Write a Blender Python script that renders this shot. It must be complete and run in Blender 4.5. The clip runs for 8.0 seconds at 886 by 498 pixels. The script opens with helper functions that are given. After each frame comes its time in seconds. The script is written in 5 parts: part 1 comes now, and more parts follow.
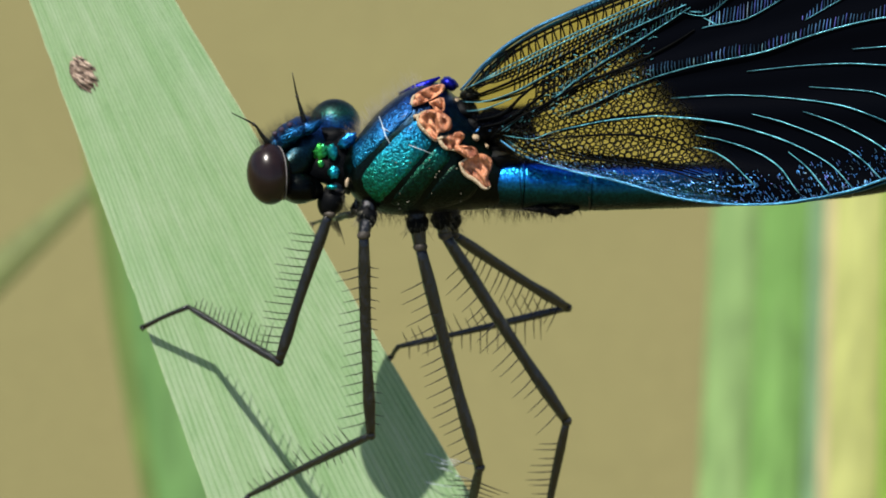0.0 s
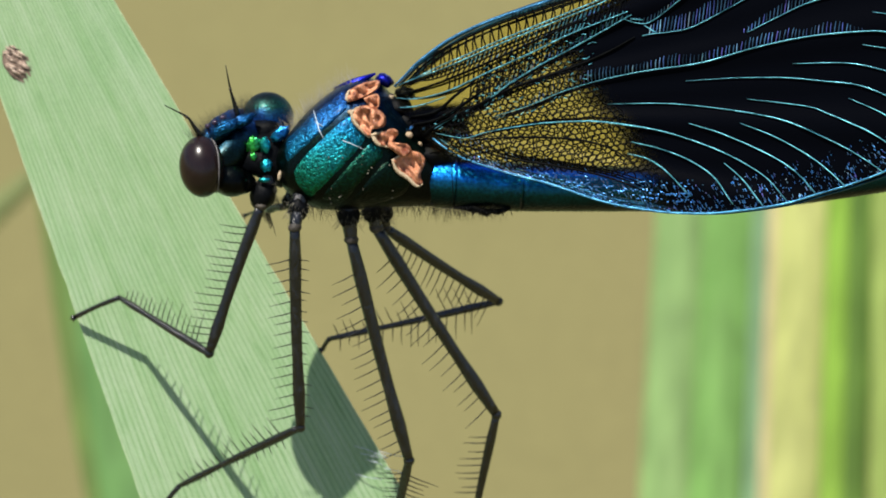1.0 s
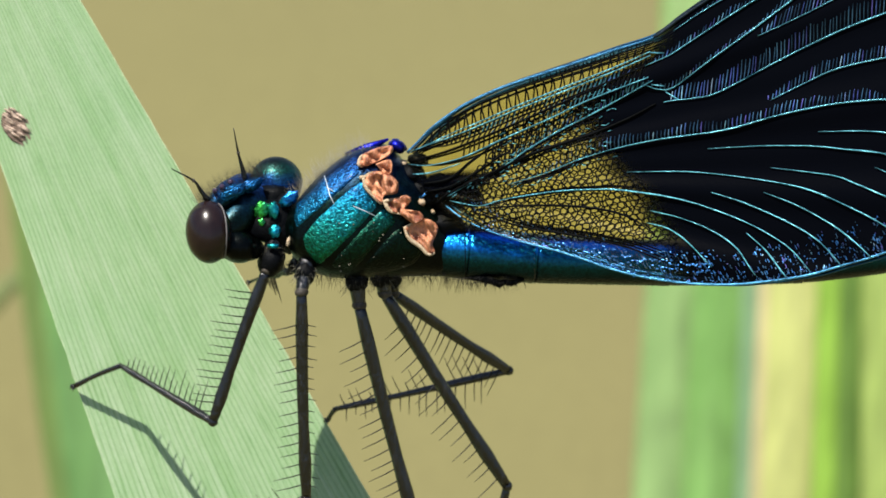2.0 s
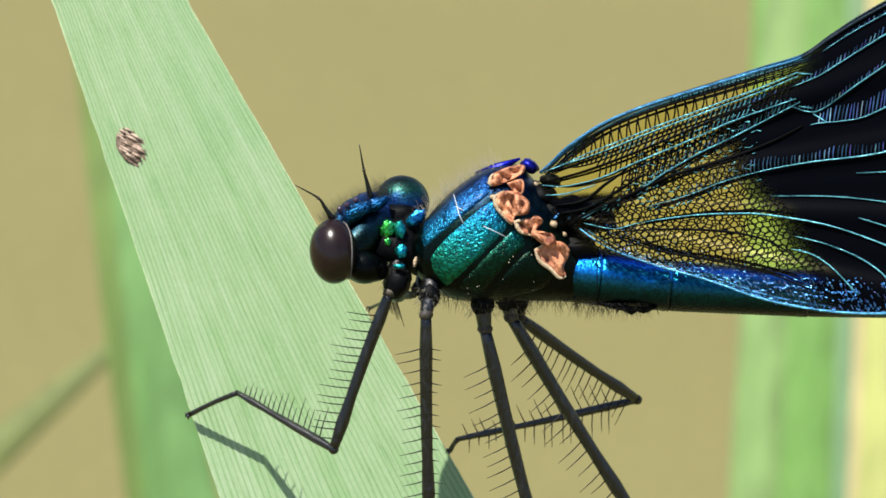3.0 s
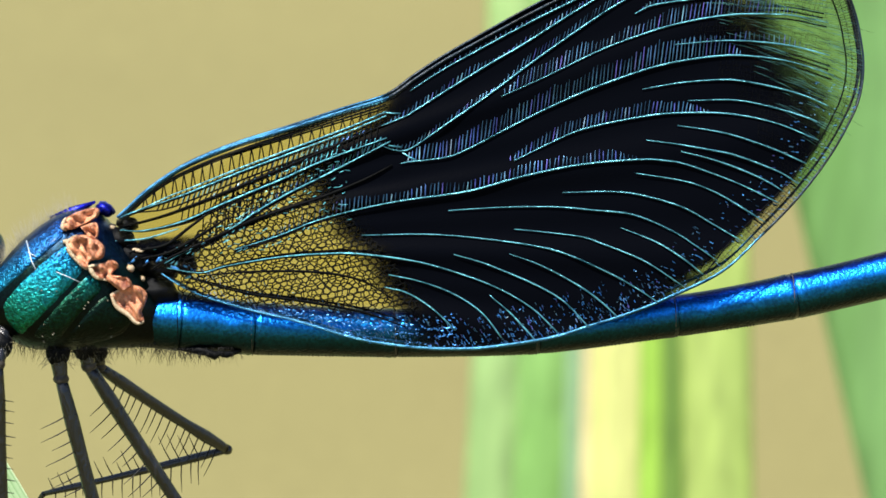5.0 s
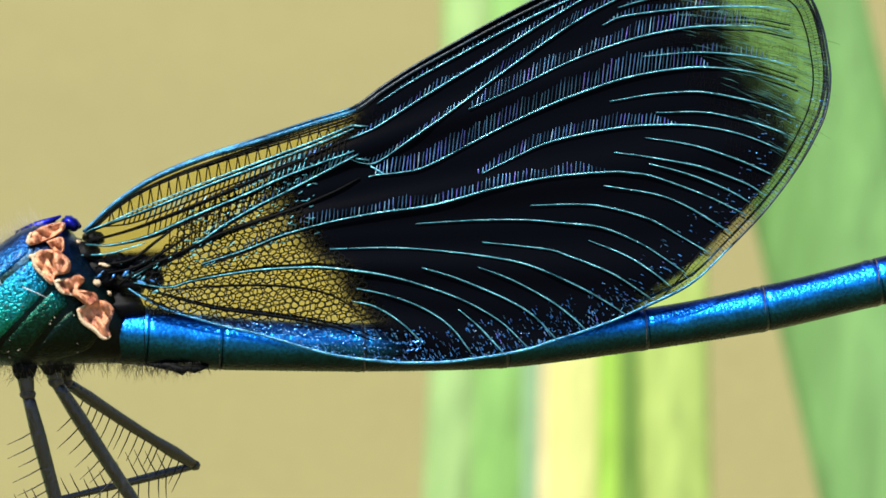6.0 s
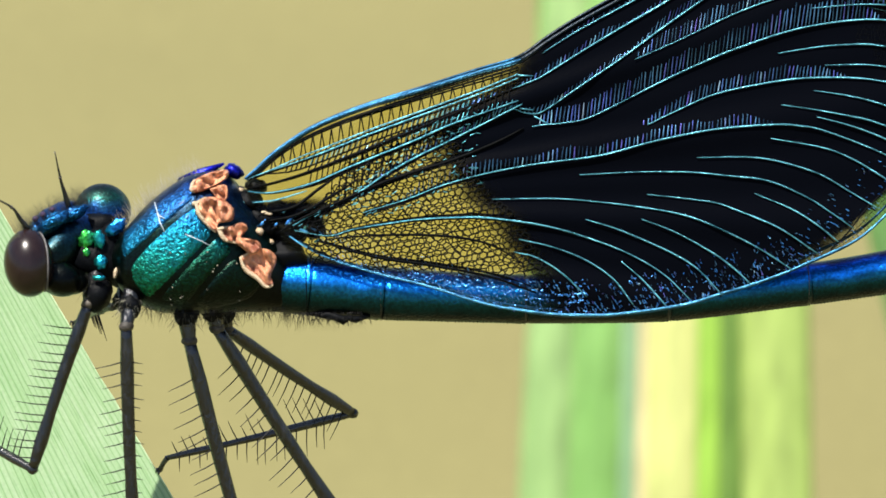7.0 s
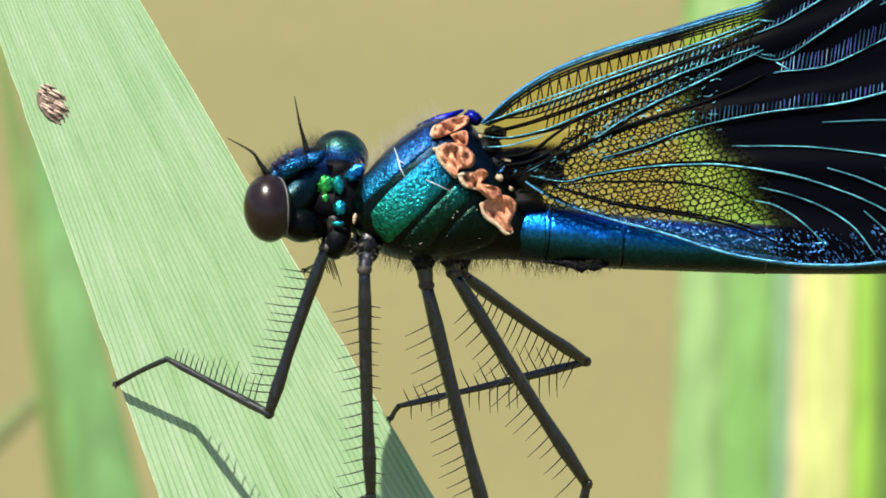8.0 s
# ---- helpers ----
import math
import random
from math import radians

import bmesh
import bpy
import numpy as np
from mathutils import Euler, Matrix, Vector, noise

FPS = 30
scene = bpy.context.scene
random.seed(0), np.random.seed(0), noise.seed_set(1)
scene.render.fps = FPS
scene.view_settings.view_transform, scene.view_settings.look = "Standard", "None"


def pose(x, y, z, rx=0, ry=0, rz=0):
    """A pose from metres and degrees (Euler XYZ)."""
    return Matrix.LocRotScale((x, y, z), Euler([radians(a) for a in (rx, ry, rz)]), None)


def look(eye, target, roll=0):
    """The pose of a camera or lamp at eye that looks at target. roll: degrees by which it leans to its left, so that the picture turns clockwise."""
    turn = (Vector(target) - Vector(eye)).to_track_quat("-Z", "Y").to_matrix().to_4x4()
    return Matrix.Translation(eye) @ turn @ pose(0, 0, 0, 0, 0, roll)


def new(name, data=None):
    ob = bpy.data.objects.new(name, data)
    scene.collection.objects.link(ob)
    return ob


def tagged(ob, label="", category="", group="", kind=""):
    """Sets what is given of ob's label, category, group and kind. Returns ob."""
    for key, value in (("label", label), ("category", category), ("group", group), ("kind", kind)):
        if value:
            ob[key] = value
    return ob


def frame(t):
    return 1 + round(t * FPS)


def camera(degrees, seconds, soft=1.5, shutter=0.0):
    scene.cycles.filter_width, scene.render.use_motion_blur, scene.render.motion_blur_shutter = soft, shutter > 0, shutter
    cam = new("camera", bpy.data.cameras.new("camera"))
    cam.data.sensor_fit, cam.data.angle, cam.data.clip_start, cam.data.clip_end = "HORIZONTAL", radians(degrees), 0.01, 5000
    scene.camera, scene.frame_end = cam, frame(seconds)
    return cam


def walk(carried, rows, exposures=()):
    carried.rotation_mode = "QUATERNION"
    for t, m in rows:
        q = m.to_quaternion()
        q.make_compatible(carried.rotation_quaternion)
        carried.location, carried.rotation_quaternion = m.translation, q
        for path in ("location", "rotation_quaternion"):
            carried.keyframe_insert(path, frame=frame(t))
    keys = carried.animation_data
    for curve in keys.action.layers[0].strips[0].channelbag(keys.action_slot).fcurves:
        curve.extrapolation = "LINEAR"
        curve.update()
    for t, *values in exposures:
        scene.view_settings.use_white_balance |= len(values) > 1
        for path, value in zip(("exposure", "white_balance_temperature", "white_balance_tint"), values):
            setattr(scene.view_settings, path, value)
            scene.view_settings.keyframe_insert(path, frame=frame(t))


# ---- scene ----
# Everything on the plant is laid out in millimetres in the plant's own frame:
# x along the insect, y away from the viewer, z up; PLANT carries it to the world.
MM = 0.001
PLANT = Matrix.Translation((0.0, 0.0, 0.62)) @ Matrix.Rotation(radians(-22), 4, "X")
cam = camera(14.0, 8.0, soft=1.6)
cam.data.dof.use_dof = True
cam.data.dof.focus_distance = 0.1555
cam.data.dof.aperture_fstop = 140.0

PATH = [
    (0.0, -0.01, -171.26, 6.61, 1.60, -3.14, 0.48),
    (0.1, -0.12, -171.28, 6.35, 1.60, -3.02, 0.45),
    (0.2, -0.22, -171.31, 6.09, 1.62, -3.00, 0.41),
    (0.3, -0.33, -171.34, 5.82, 1.56, -3.21, 0.38),
    (0.4, -0.43, -171.37, 5.56, 1.38, -3.20, 0.35),
    (0.5, -0.54, -171.39, 5.29, 1.22, -3.20, 0.31),
    (0.6, -0.29, -171.40, 5.59, 1.24, -3.22, 0.23),
    (0.7, -0.03, -171.41, 5.88, 1.17, -3.24, 0.17),
    (0.8, 0.23, -171.42, 6.18, 1.22, -3.26, 0.09),
    (0.9, 0.49, -171.42, 6.47, 0.98, -3.28, 0.02),
    (1.0, 0.74, -171.43, 6.76, 0.76, -3.30, -0.05),
    (1.1, 0.66, -171.37, 6.62, 0.68, -3.09, -0.03),
    (1.2, 0.57, -171.31, 6.47, 0.56, -2.89, -0.00),
    (2.3, -1.19, -165.75, 3.54, 0.32, -1.26, -0.27),
    (2.4, -1.34, -165.25, 3.27, 0.12, -1.24, -0.30),
    (2.5, -1.51, -164.74, 3.00, 0.39, -1.58, -0.32),
    (2.6, -1.73, -164.77, 2.59, 0.78, -1.21, -0.29),
    (2.7, -1.96, -164.80, 2.18, 0.93, -0.27, -0.26),
    (2.8, -2.19, -164.83, 1.77, 1.25, 0.64, -0.21),
    (2.9, -2.52, -163.70, 1.55, 1.70, 0.44, -0.25),
    (3.0, -2.85, -162.57, 1.33, 1.71, -0.09, -0.28),
    (3.1, -2.28, -161.98, 1.07, 1.53, -0.07, -0.23),
    (3.2, -1.70, -161.40, 0.80, 1.02, 0.13, -0.17),
    (3.3, -1.13, -160.81, 0.53, 0.32, -0.03, -0.11),
    (3.4, -0.57, -160.22, 0.27, 0.11, -0.02, -0.05),
    (3.5, -0.00, -159.63, 0.00, 0.00, 0.00, 0.00),
    (3.6, -0.06, -159.13, 0.12, 0.07, -0.38, 0.06),
    (3.7, -0.12, -158.63, 0.25, 0.13, -0.28, 0.12),
    (3.8, -0.18, -158.13, 0.38, 0.19, 0.22, 0.19),
    (3.9, -0.24, -157.63, 0.51, 0.30, 0.49, 0.24),
    (4.0, -0.30, -157.13, 0.63, 0.32, 0.62, 0.31),
    (4.1, -0.05, -157.17, 0.49, 0.24, 0.73, 0.37),
    (4.2, 0.21, -157.22, 0.37, 0.16, 0.82, 0.43),
    (4.3, 0.46, -157.27, 0.23, 0.22, 0.91, 0.50),
    (4.4, 0.71, -157.31, 0.09, 0.14, 1.02, 0.56),
    (4.5, 0.96, -157.36, -0.05, -0.07, 1.13, 0.62),
    (4.6, 1.82, -157.56, 0.04, -0.01, 1.44, 0.62),
    (4.7, 2.69, -157.76, 0.14, -0.44, 1.38, 0.63),
    (4.8, 3.55, -157.95, 0.23, -0.80, 1.02, 0.62),
    (5.0, 5.28, -158.35, 0.42, -1.96, 0.94, 0.61),
    (5.2, 5.34, -158.69, 0.53, -3.05, 1.23, 0.71),
    (6.3, 4.31, -156.83, -0.09, -2.32, 1.35, 0.89),
    (6.5, 4.09, -157.31, 0.02, -1.94, 1.66, 0.81),
    (7.0, 1.20, -156.24, -0.41, -1.42, 0.66, 0.59),
    (7.1, 0.27, -156.85, -0.45, -0.78, 0.87, 0.49),
    (7.2, -0.47, -156.39, -0.61, -0.16, 1.01, 0.44),
    (7.3, -1.20, -155.93, -0.78, -0.01, 0.96, 0.40),
    (7.4, -1.95, -155.46, -0.94, -0.12, 0.84, 0.36),
    (7.5, -2.69, -154.99, -1.10, -0.16, 0.75, 0.31),
    (7.6, -2.84, -155.04, -1.50, 0.05, 0.78, 0.34),
    (7.7, -2.98, -155.08, -1.90, 0.15, 0.73, 0.37),
    (7.8, -3.11, -155.12, -2.31, 0.44, 0.59, 0.39),
    (7.9, -3.26, -155.17, -2.71, 0.67, 0.73, 0.42),
    (8.0, -3.40, -155.20, -3.12, 0.61, 0.85, 0.44),
]


def hand_held(x, y, z, yaw, pitch, roll):
    m = Matrix.Rotation(radians(yaw), 4, "Z") @ Matrix.Rotation(radians(pitch), 4, "X")
    m = m @ Matrix.Rotation(radians(roll), 4, "Y") @ Matrix.Rotation(radians(90), 4, "X")
    return PLANT @ Matrix.Translation(Vector((x, y, z)) * MM) @ m


walk(cam, [(t, hand_held(*p)) for t, *p in PATH],
     exposures=[(t, 1.2 + s) for t, s in ((0.0, -0.34), (1.0, -0.25), (2.5, -0.05), (3.5, 0.0), (4.5, 0.08), (5.2, 0.28), (6.5, 0.3), (7.2, 0.25), (8.0, 0.12))])


# ---- light ----
def daylight():
    world = bpy.data.worlds.new("world")
    scene.world = world
    world.use_nodes = True
    nt = world.node_tree
    sky = nt.nodes.new("ShaderNodeTexSky")
    sky.sky_type = "NISHITA"
    sky.sun_disc = False
    toward = (PLANT.to_3x3() @ Vector((-0.33, -0.72, 1.0))).normalized()
    sky.sun_elevation = math.asin(toward.z)
    sky.sun_rotation = math.atan2(toward.x, toward.y)
    bg = nt.nodes["Background"]
    bg.inputs["Strength"].default_value = 0.075
    nt.links.new(sky.outputs["Color"], bg.inputs["Color"])
    lamp = bpy.data.lights.new("sun", "SUN")
    lamp.energy, lamp.angle, lamp.color = 4.65, radians(0.53), (1.0, 0.95, 0.86)
    sun = new("sun", lamp)
    sun.matrix_world = look(toward * 3, (0, 0, 0))


daylight()


# ---- materials ----
def material(name):
    m = bpy.data.materials.new(name)
    m.use_nodes = True
    nt = m.node_tree
    return m, nt, nt.nodes["Principled BSDF"], nt.nodes["Material Output"]


def node(nt, kind, **values):
    n = nt.nodes.new(kind)
    for key, v in values.items():
        n.inputs[key].default_value = v
    return n


def rgb(c):
    return (c[0], c[1], c[2], 1.0)


def speckle(nt, scale, detail=4.0, rough=0.6, stretch=None):
    co = nt.nodes.new("ShaderNodeTexCoord")
    n = node(nt, "ShaderNodeTexNoise", Scale=scale, Detail=detail, Roughness=rough)
    if stretch:
        mp = nt.nodes.new("ShaderNodeMapping")
        mp.inputs["Scale"].default_value = stretch
        nt.links.new(co.outputs["Object"], mp.inputs["Vector"])
        nt.links.new(mp.outputs["Vector"], n.inputs["Vector"])
    else:
        nt.links.new(co.outputs["Object"], n.inputs["Vector"])
    return n


def ramp(nt, source, stops):
    r = nt.nodes.new("ShaderNodeValToRGB")
    els = r.color_ramp.elements
    while len(els) < len(stops):
        els.new(0.5)
    for e, (p, c) in zip(els, stops):
        e.position, e.color = p, rgb(c)
    nt.links.new(source, r.inputs["Fac"])
    return r


def bump(nt, source, bsdf, strength, distance):
    b = node(nt, "ShaderNodeBump", Strength=strength, Distance=distance)
    nt.links.new(source, b.inputs["Height"])
    nt.links.new(b.outputs["Normal"], bsdf.inputs["Normal"])
    return b


def mix(nt, a, b, fac=None, how="MIX", amount=0.5):
    n = nt.nodes.new("ShaderNodeMix")
    n.data_type, n.blend_type = "RGBA", how
    n.inputs[0].default_value = amount
    if fac is not None:
        nt.links.new(fac, n.inputs[0])
    nt.links.new(a, n.inputs[6])
    nt.links.new(b, n.inputs[7])
    return n.outputs[2]


def plain(name, dark, light, scale, rough=0.5, metal=0.0, relief=0.3, size=0.0001, fine=6.0, coat=0.0, stretch=None, gloss=0.5, grit=0.25, cut=(0.3, 0.7)):
    """A surface of two tones in coarse patches, with fine grain and a little relief."""
    m, nt, b, _ = material(name)
    coarse = speckle(nt, scale, stretch=stretch)
    grain = speckle(nt, scale * fine, stretch=stretch)
    one = ramp(nt, coarse.outputs["Fac"], ((cut[0], dark), (cut[1], light)))
    two = ramp(nt, grain.outputs["Fac"], ((0.3, (1 - grit,) * 3), (0.7, (1 + 0.6 * grit,) * 3)))
    nt.links.new(mix(nt, one.outputs["Color"], two.outputs["Color"], how="MULTIPLY", amount=1.0), b.inputs["Base Color"])
    b.inputs["Roughness"].default_value, b.inputs["Metallic"].default_value = rough, metal
    b.inputs["Coat Weight"].default_value = coat
    b.inputs["Specular IOR Level"].default_value = gloss
    bump(nt, grain.outputs["Fac"], b, relief, size)
    return m


def iridescent(name, stops, axis, low, high, rough=0.32, film=0.0, relief=0.35, metal=0.9, pit=9000.0, deep=0.00006, mottle=0.35):
    """Metallic cuticle whose colour and brightness run along one axis or round the body, finely pitted."""
    m, nt, b, _ = material(name)
    co = nt.nodes.new("ShaderNodeTexCoord")
    sep = nt.nodes.new("ShaderNodeSeparateXYZ")
    nt.links.new(co.outputs["Object"], sep.inputs[0])
    mr = node(nt, "ShaderNodeMapRange")
    mr.inputs["From Min"].default_value, mr.inputs["From Max"].default_value = low * MM, high * MM
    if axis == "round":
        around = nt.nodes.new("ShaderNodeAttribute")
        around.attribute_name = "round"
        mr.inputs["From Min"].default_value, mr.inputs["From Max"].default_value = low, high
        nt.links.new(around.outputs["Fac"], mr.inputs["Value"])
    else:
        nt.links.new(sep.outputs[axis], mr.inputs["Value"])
    coarse = speckle(nt, 900.0)
    wob = node(nt, "ShaderNodeMath")
    wob.operation = "MULTIPLY_ADD"
    nt.links.new(coarse.outputs["Fac"], wob.inputs[0])
    wob.inputs[1].default_value = 0.24 if axis == "round" else 0.5
    add = node(nt, "ShaderNodeMath")
    add.operation = "ADD"
    nt.links.new(mr.outputs["Result"], add.inputs[0])
    wob.inputs[2].default_value = -0.12 if axis == "round" else -0.25
    nt.links.new(wob.outputs[0], add.inputs[1])
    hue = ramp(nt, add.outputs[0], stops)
    pits = speckle(nt, pit, detail=2.0)
    tone = ramp(nt, pits.outputs["Fac"], ((0.35, (mottle,) * 3), (0.65, (1.15, 1.15, 1.15))))
    nt.links.new(mix(nt, hue.outputs["Color"], tone.outputs["Color"], how="MULTIPLY", amount=1.0), b.inputs["Base Color"])
    b.inputs["Metallic"].default_value, b.inputs["Roughness"].default_value = metal, rough
    b.inputs["Thin Film Thickness"].default_value = film
    b.inputs["Coat Weight"].default_value = 0.06
    b.inputs["Coat Roughness"].default_value = 0.25
    bump(nt, pits.outputs["Fac"], b, relief, deep)
    return m


def leaf_surface():
    """Pale glaucous blade: darker grooves between the ribs, long streaks, faint blotches."""
    m, nt, b, out = material("reed leaf")
    uv = nt.nodes.new("ShaderNodeTexCoord")
    mp = nt.nodes.new("ShaderNodeMapping")
    mp.inputs["Scale"].default_value = (1.0, 0.05, 1.0)
    nt.links.new(uv.outputs["UV"], mp.inputs["Vector"])
    streak = node(nt, "ShaderNodeTexNoise", Scale=8.0, Detail=5.0, Roughness=0.7)
    broad = node(nt, "ShaderNodeTexNoise", Scale=0.9, Detail=3.0, Roughness=0.6)
    nt.links.new(mp.outputs["Vector"], streak.inputs["Vector"])
    nt.links.new(mp.outputs["Vector"], broad.inputs["Vector"])
    groove = node(nt, "ShaderNodeTexWave", Scale=1.15, Distortion=4.0, Detail=4.0)
    groove.inputs["Detail Scale"].default_value = 0.8
    groove.bands_direction = "X"
    nt.links.new(mp.outputs["Vector"], groove.inputs["Vector"])
    five = ramp(nt, groove.outputs["Fac"], ((0.0, (0.40, 0.56, 0.34)), (0.1, (0.88, 0.94, 0.84)), (0.25, (1.0, 1.0, 1.0)), (0.8, (1.03, 1.01, 1.04))))
    blotch = speckle(nt, 240.0)
    grain = speckle(nt, 7000.0)
    one = ramp(nt, blotch.outputs["Fac"], ((0.3, (0.226, 0.346, 0.182)), (0.7, (0.28, 0.382, 0.23))))
    two = ramp(nt, streak.outputs["Fac"], ((0.3, (0.6, 0.74, 0.53)), (0.44, (0.96, 1.0, 0.92)), (0.7, (1.15, 1.08, 1.15))))
    three = ramp(nt, broad.outputs["Fac"], ((0.3, (0.84, 0.92, 0.8)), (0.7, (1.12, 1.06, 1.15))))
    four = ramp(nt, grain.outputs["Fac"], ((0.3, (0.93, 0.93, 0.93)), (0.7, (1.06, 1.06, 1.06))))
    col = mix(nt, one.outputs["Color"], two.outputs["Color"], how="MULTIPLY", amount=1.0)
    col = mix(nt, col, three.outputs["Color"], how="MULTIPLY", amount=1.0)
    col = mix(nt, col, four.outputs["Color"], how="MULTIPLY", amount=1.0)
    col = mix(nt, col, five.outputs["Color"], how="MULTIPLY", amount=0.62)
    nt.links.new(col, b.inputs["Base Color"])
    b.inputs["Roughness"].default_value = 0.48
    b.inputs["Specular IOR Level"].default_value = 0.4
    bump(nt, streak.outputs["Fac"], b, 0.4, 0.00006)
    thin = nt.nodes.new("ShaderNodeBsdfTranslucent")
    nt.links.new(col, thin.inputs["Color"])
    mx = node(nt, "ShaderNodeMixShader", Fac=0.14)
    nt.links.new(b.outputs[0], mx.inputs[1])
    nt.links.new(thin.outputs[0], mx.inputs[2])
    nt.links.new(mx.outputs[0], out.inputs["Surface"])
    return m


def blade_surface(name, dark, light):
    m, nt, b, out = material(name)
    streak = speckle(nt, 1.0, detail=2.0, stretch=(260.0, 260.0, 2.0))
    blotch = speckle(nt, 1.0, stretch=(45.0, 45.0, 4.0))
    one = ramp(nt, blotch.outputs["Fac"], ((0.35, dark), (0.65, light)))
    two = ramp(nt, streak.outputs["Fac"], ((0.3, (0.78, 0.78, 0.78)), (0.7, (1.14, 1.14, 1.14))))
    col = mix(nt, one.outputs["Color"], two.outputs["Color"], how="MULTIPLY", amount=1.0)
    nt.links.new(col, b.inputs["Base Color"])
    b.inputs["Roughness"].default_value = 0.55
    thin = nt.nodes.new("ShaderNodeBsdfTranslucent")
    nt.links.new(col, thin.inputs["Color"])
    mx = node(nt, "ShaderNodeMixShader", Fac=0.3)
    nt.links.new(b.outputs[0], mx.inputs[1])
    nt.links.new(thin.outputs[0], mx.inputs[2])
    nt.links.new(mx.outputs[0], out.inputs["Surface"])
    return m


def math_node(nt, how, a, b):
    n = nt.nodes.new("ShaderNodeMath")
    n.operation = how
    for k, v in enumerate((a, b)):
        if isinstance(v, (int, float)):
            n.inputs[k].default_value = v
        else:
            nt.links.new(v, n.inputs[k])
    return n.outputs[0]


def wing_film():
    """Amber clear base, blue-black middle, smoky clear tip; the pigment's edge is ragged."""
    m, nt, b, out = material("wing membrane")
    at = nt.nodes.new("ShaderNodeAttribute")
    at.attribute_name = "pigment"
    p = at.outputs["Fac"]
    n = speckle(nt, 1500.0, detail=5.0, rough=0.7)
    hump = math_node(nt, "MULTIPLY", p, math_node(nt, "SUBTRACT", 1.0, p))
    wob = math_node(nt, "MULTIPLY", math_node(nt, "SUBTRACT", n.outputs["Fac"], 0.5), 5.0)
    ink = nt.nodes.new("ShaderNodeMath")
    ink.operation, ink.use_clamp = "MULTIPLY_ADD", True
    nt.links.new(hump, ink.inputs[0])
    nt.links.new(wob, ink.inputs[1])
    nt.links.new(p, ink.inputs[2])
    fine = speckle(nt, 6000.0, detail=2.0)
    b.inputs["Base Color"].default_value = rgb((0.0011, 0.0014, 0.0025))
    b.inputs["Roughness"].default_value = 0.42
    b.inputs["Specular IOR Level"].default_value = 0.005
    bump(nt, fine.outputs["Fac"], b, 0.2, 0.00003)
    stain = speckle(nt, 500.0)
    amber = ramp(nt, stain.outputs["Fac"], ((0.3, (0.965, 0.935, 0.73)), (0.7, (0.98, 0.96, 0.81))))
    clear = nt.nodes.new("ShaderNodeBsdfTransparent")
    tint = nt.nodes.new("ShaderNodeAttribute")
    tint.attribute_name = "amber"
    pale = nt.nodes.new("ShaderNodeRGB")
    pale.outputs[0].default_value = rgb((0.95, 0.96, 0.96))
    nt.links.new(mix(nt, pale.outputs[0], amber.outputs["Color"], fac=tint.outputs["Fac"]), clear.inputs["Color"])
    gloss = node(nt, "ShaderNodeBsdfGlossy", Color=rgb((0.9, 0.8, 0.5)), Roughness=0.35)
    film = node(nt, "ShaderNodeMixShader", Fac=0.006)
    nt.links.new(clear.outputs[0], film.inputs[1])
    nt.links.new(gloss.outputs[0], film.inputs[2])
    mx = node(nt, "ShaderNodeMixShader")
    nt.links.new(ink.outputs[0], mx.inputs["Fac"])
    nt.links.new(film.outputs[0], mx.inputs[1])
    nt.links.new(b.outputs[0], mx.inputs[2])
    nt.links.new(mx.outputs[0], out.inputs["Surface"])
    return m


def glint_surface(name, low, high):
    """Fine cross veins, glints painted in: most stay dark, some blue, violet or cyan."""
    m, nt, b, _ = material(name)
    geo = nt.nodes.new("ShaderNodeNewGeometry")
    hue = ramp(nt, geo.outputs["Random Per Island"], ((0.0, (0.02, 0.05, 0.09)), (0.35, (0.07, 0.18, 0.30)), (0.6, (0.13, 0.30, 0.50)),
                                                      (0.78, (0.10, 0.16, 0.50)), (0.89, (0.22, 0.18, 0.65)), (0.95, (0.30, 0.65, 0.80)), (1.0, (0.65, 0.8, 0.95))))
    grain = speckle(nt, 700.0)
    tone = ramp(nt, grain.outputs["Fac"], ((0.35, (low, low, low)), (0.65, (high, high, high))))
    nt.links.new(mix(nt, hue.outputs["Color"], tone.outputs["Color"], how="MULTIPLY", amount=1.0), b.inputs["Base Color"])
    b.inputs["Metallic"].default_value, b.inputs["Roughness"].default_value = 0.85, 0.36
    return m


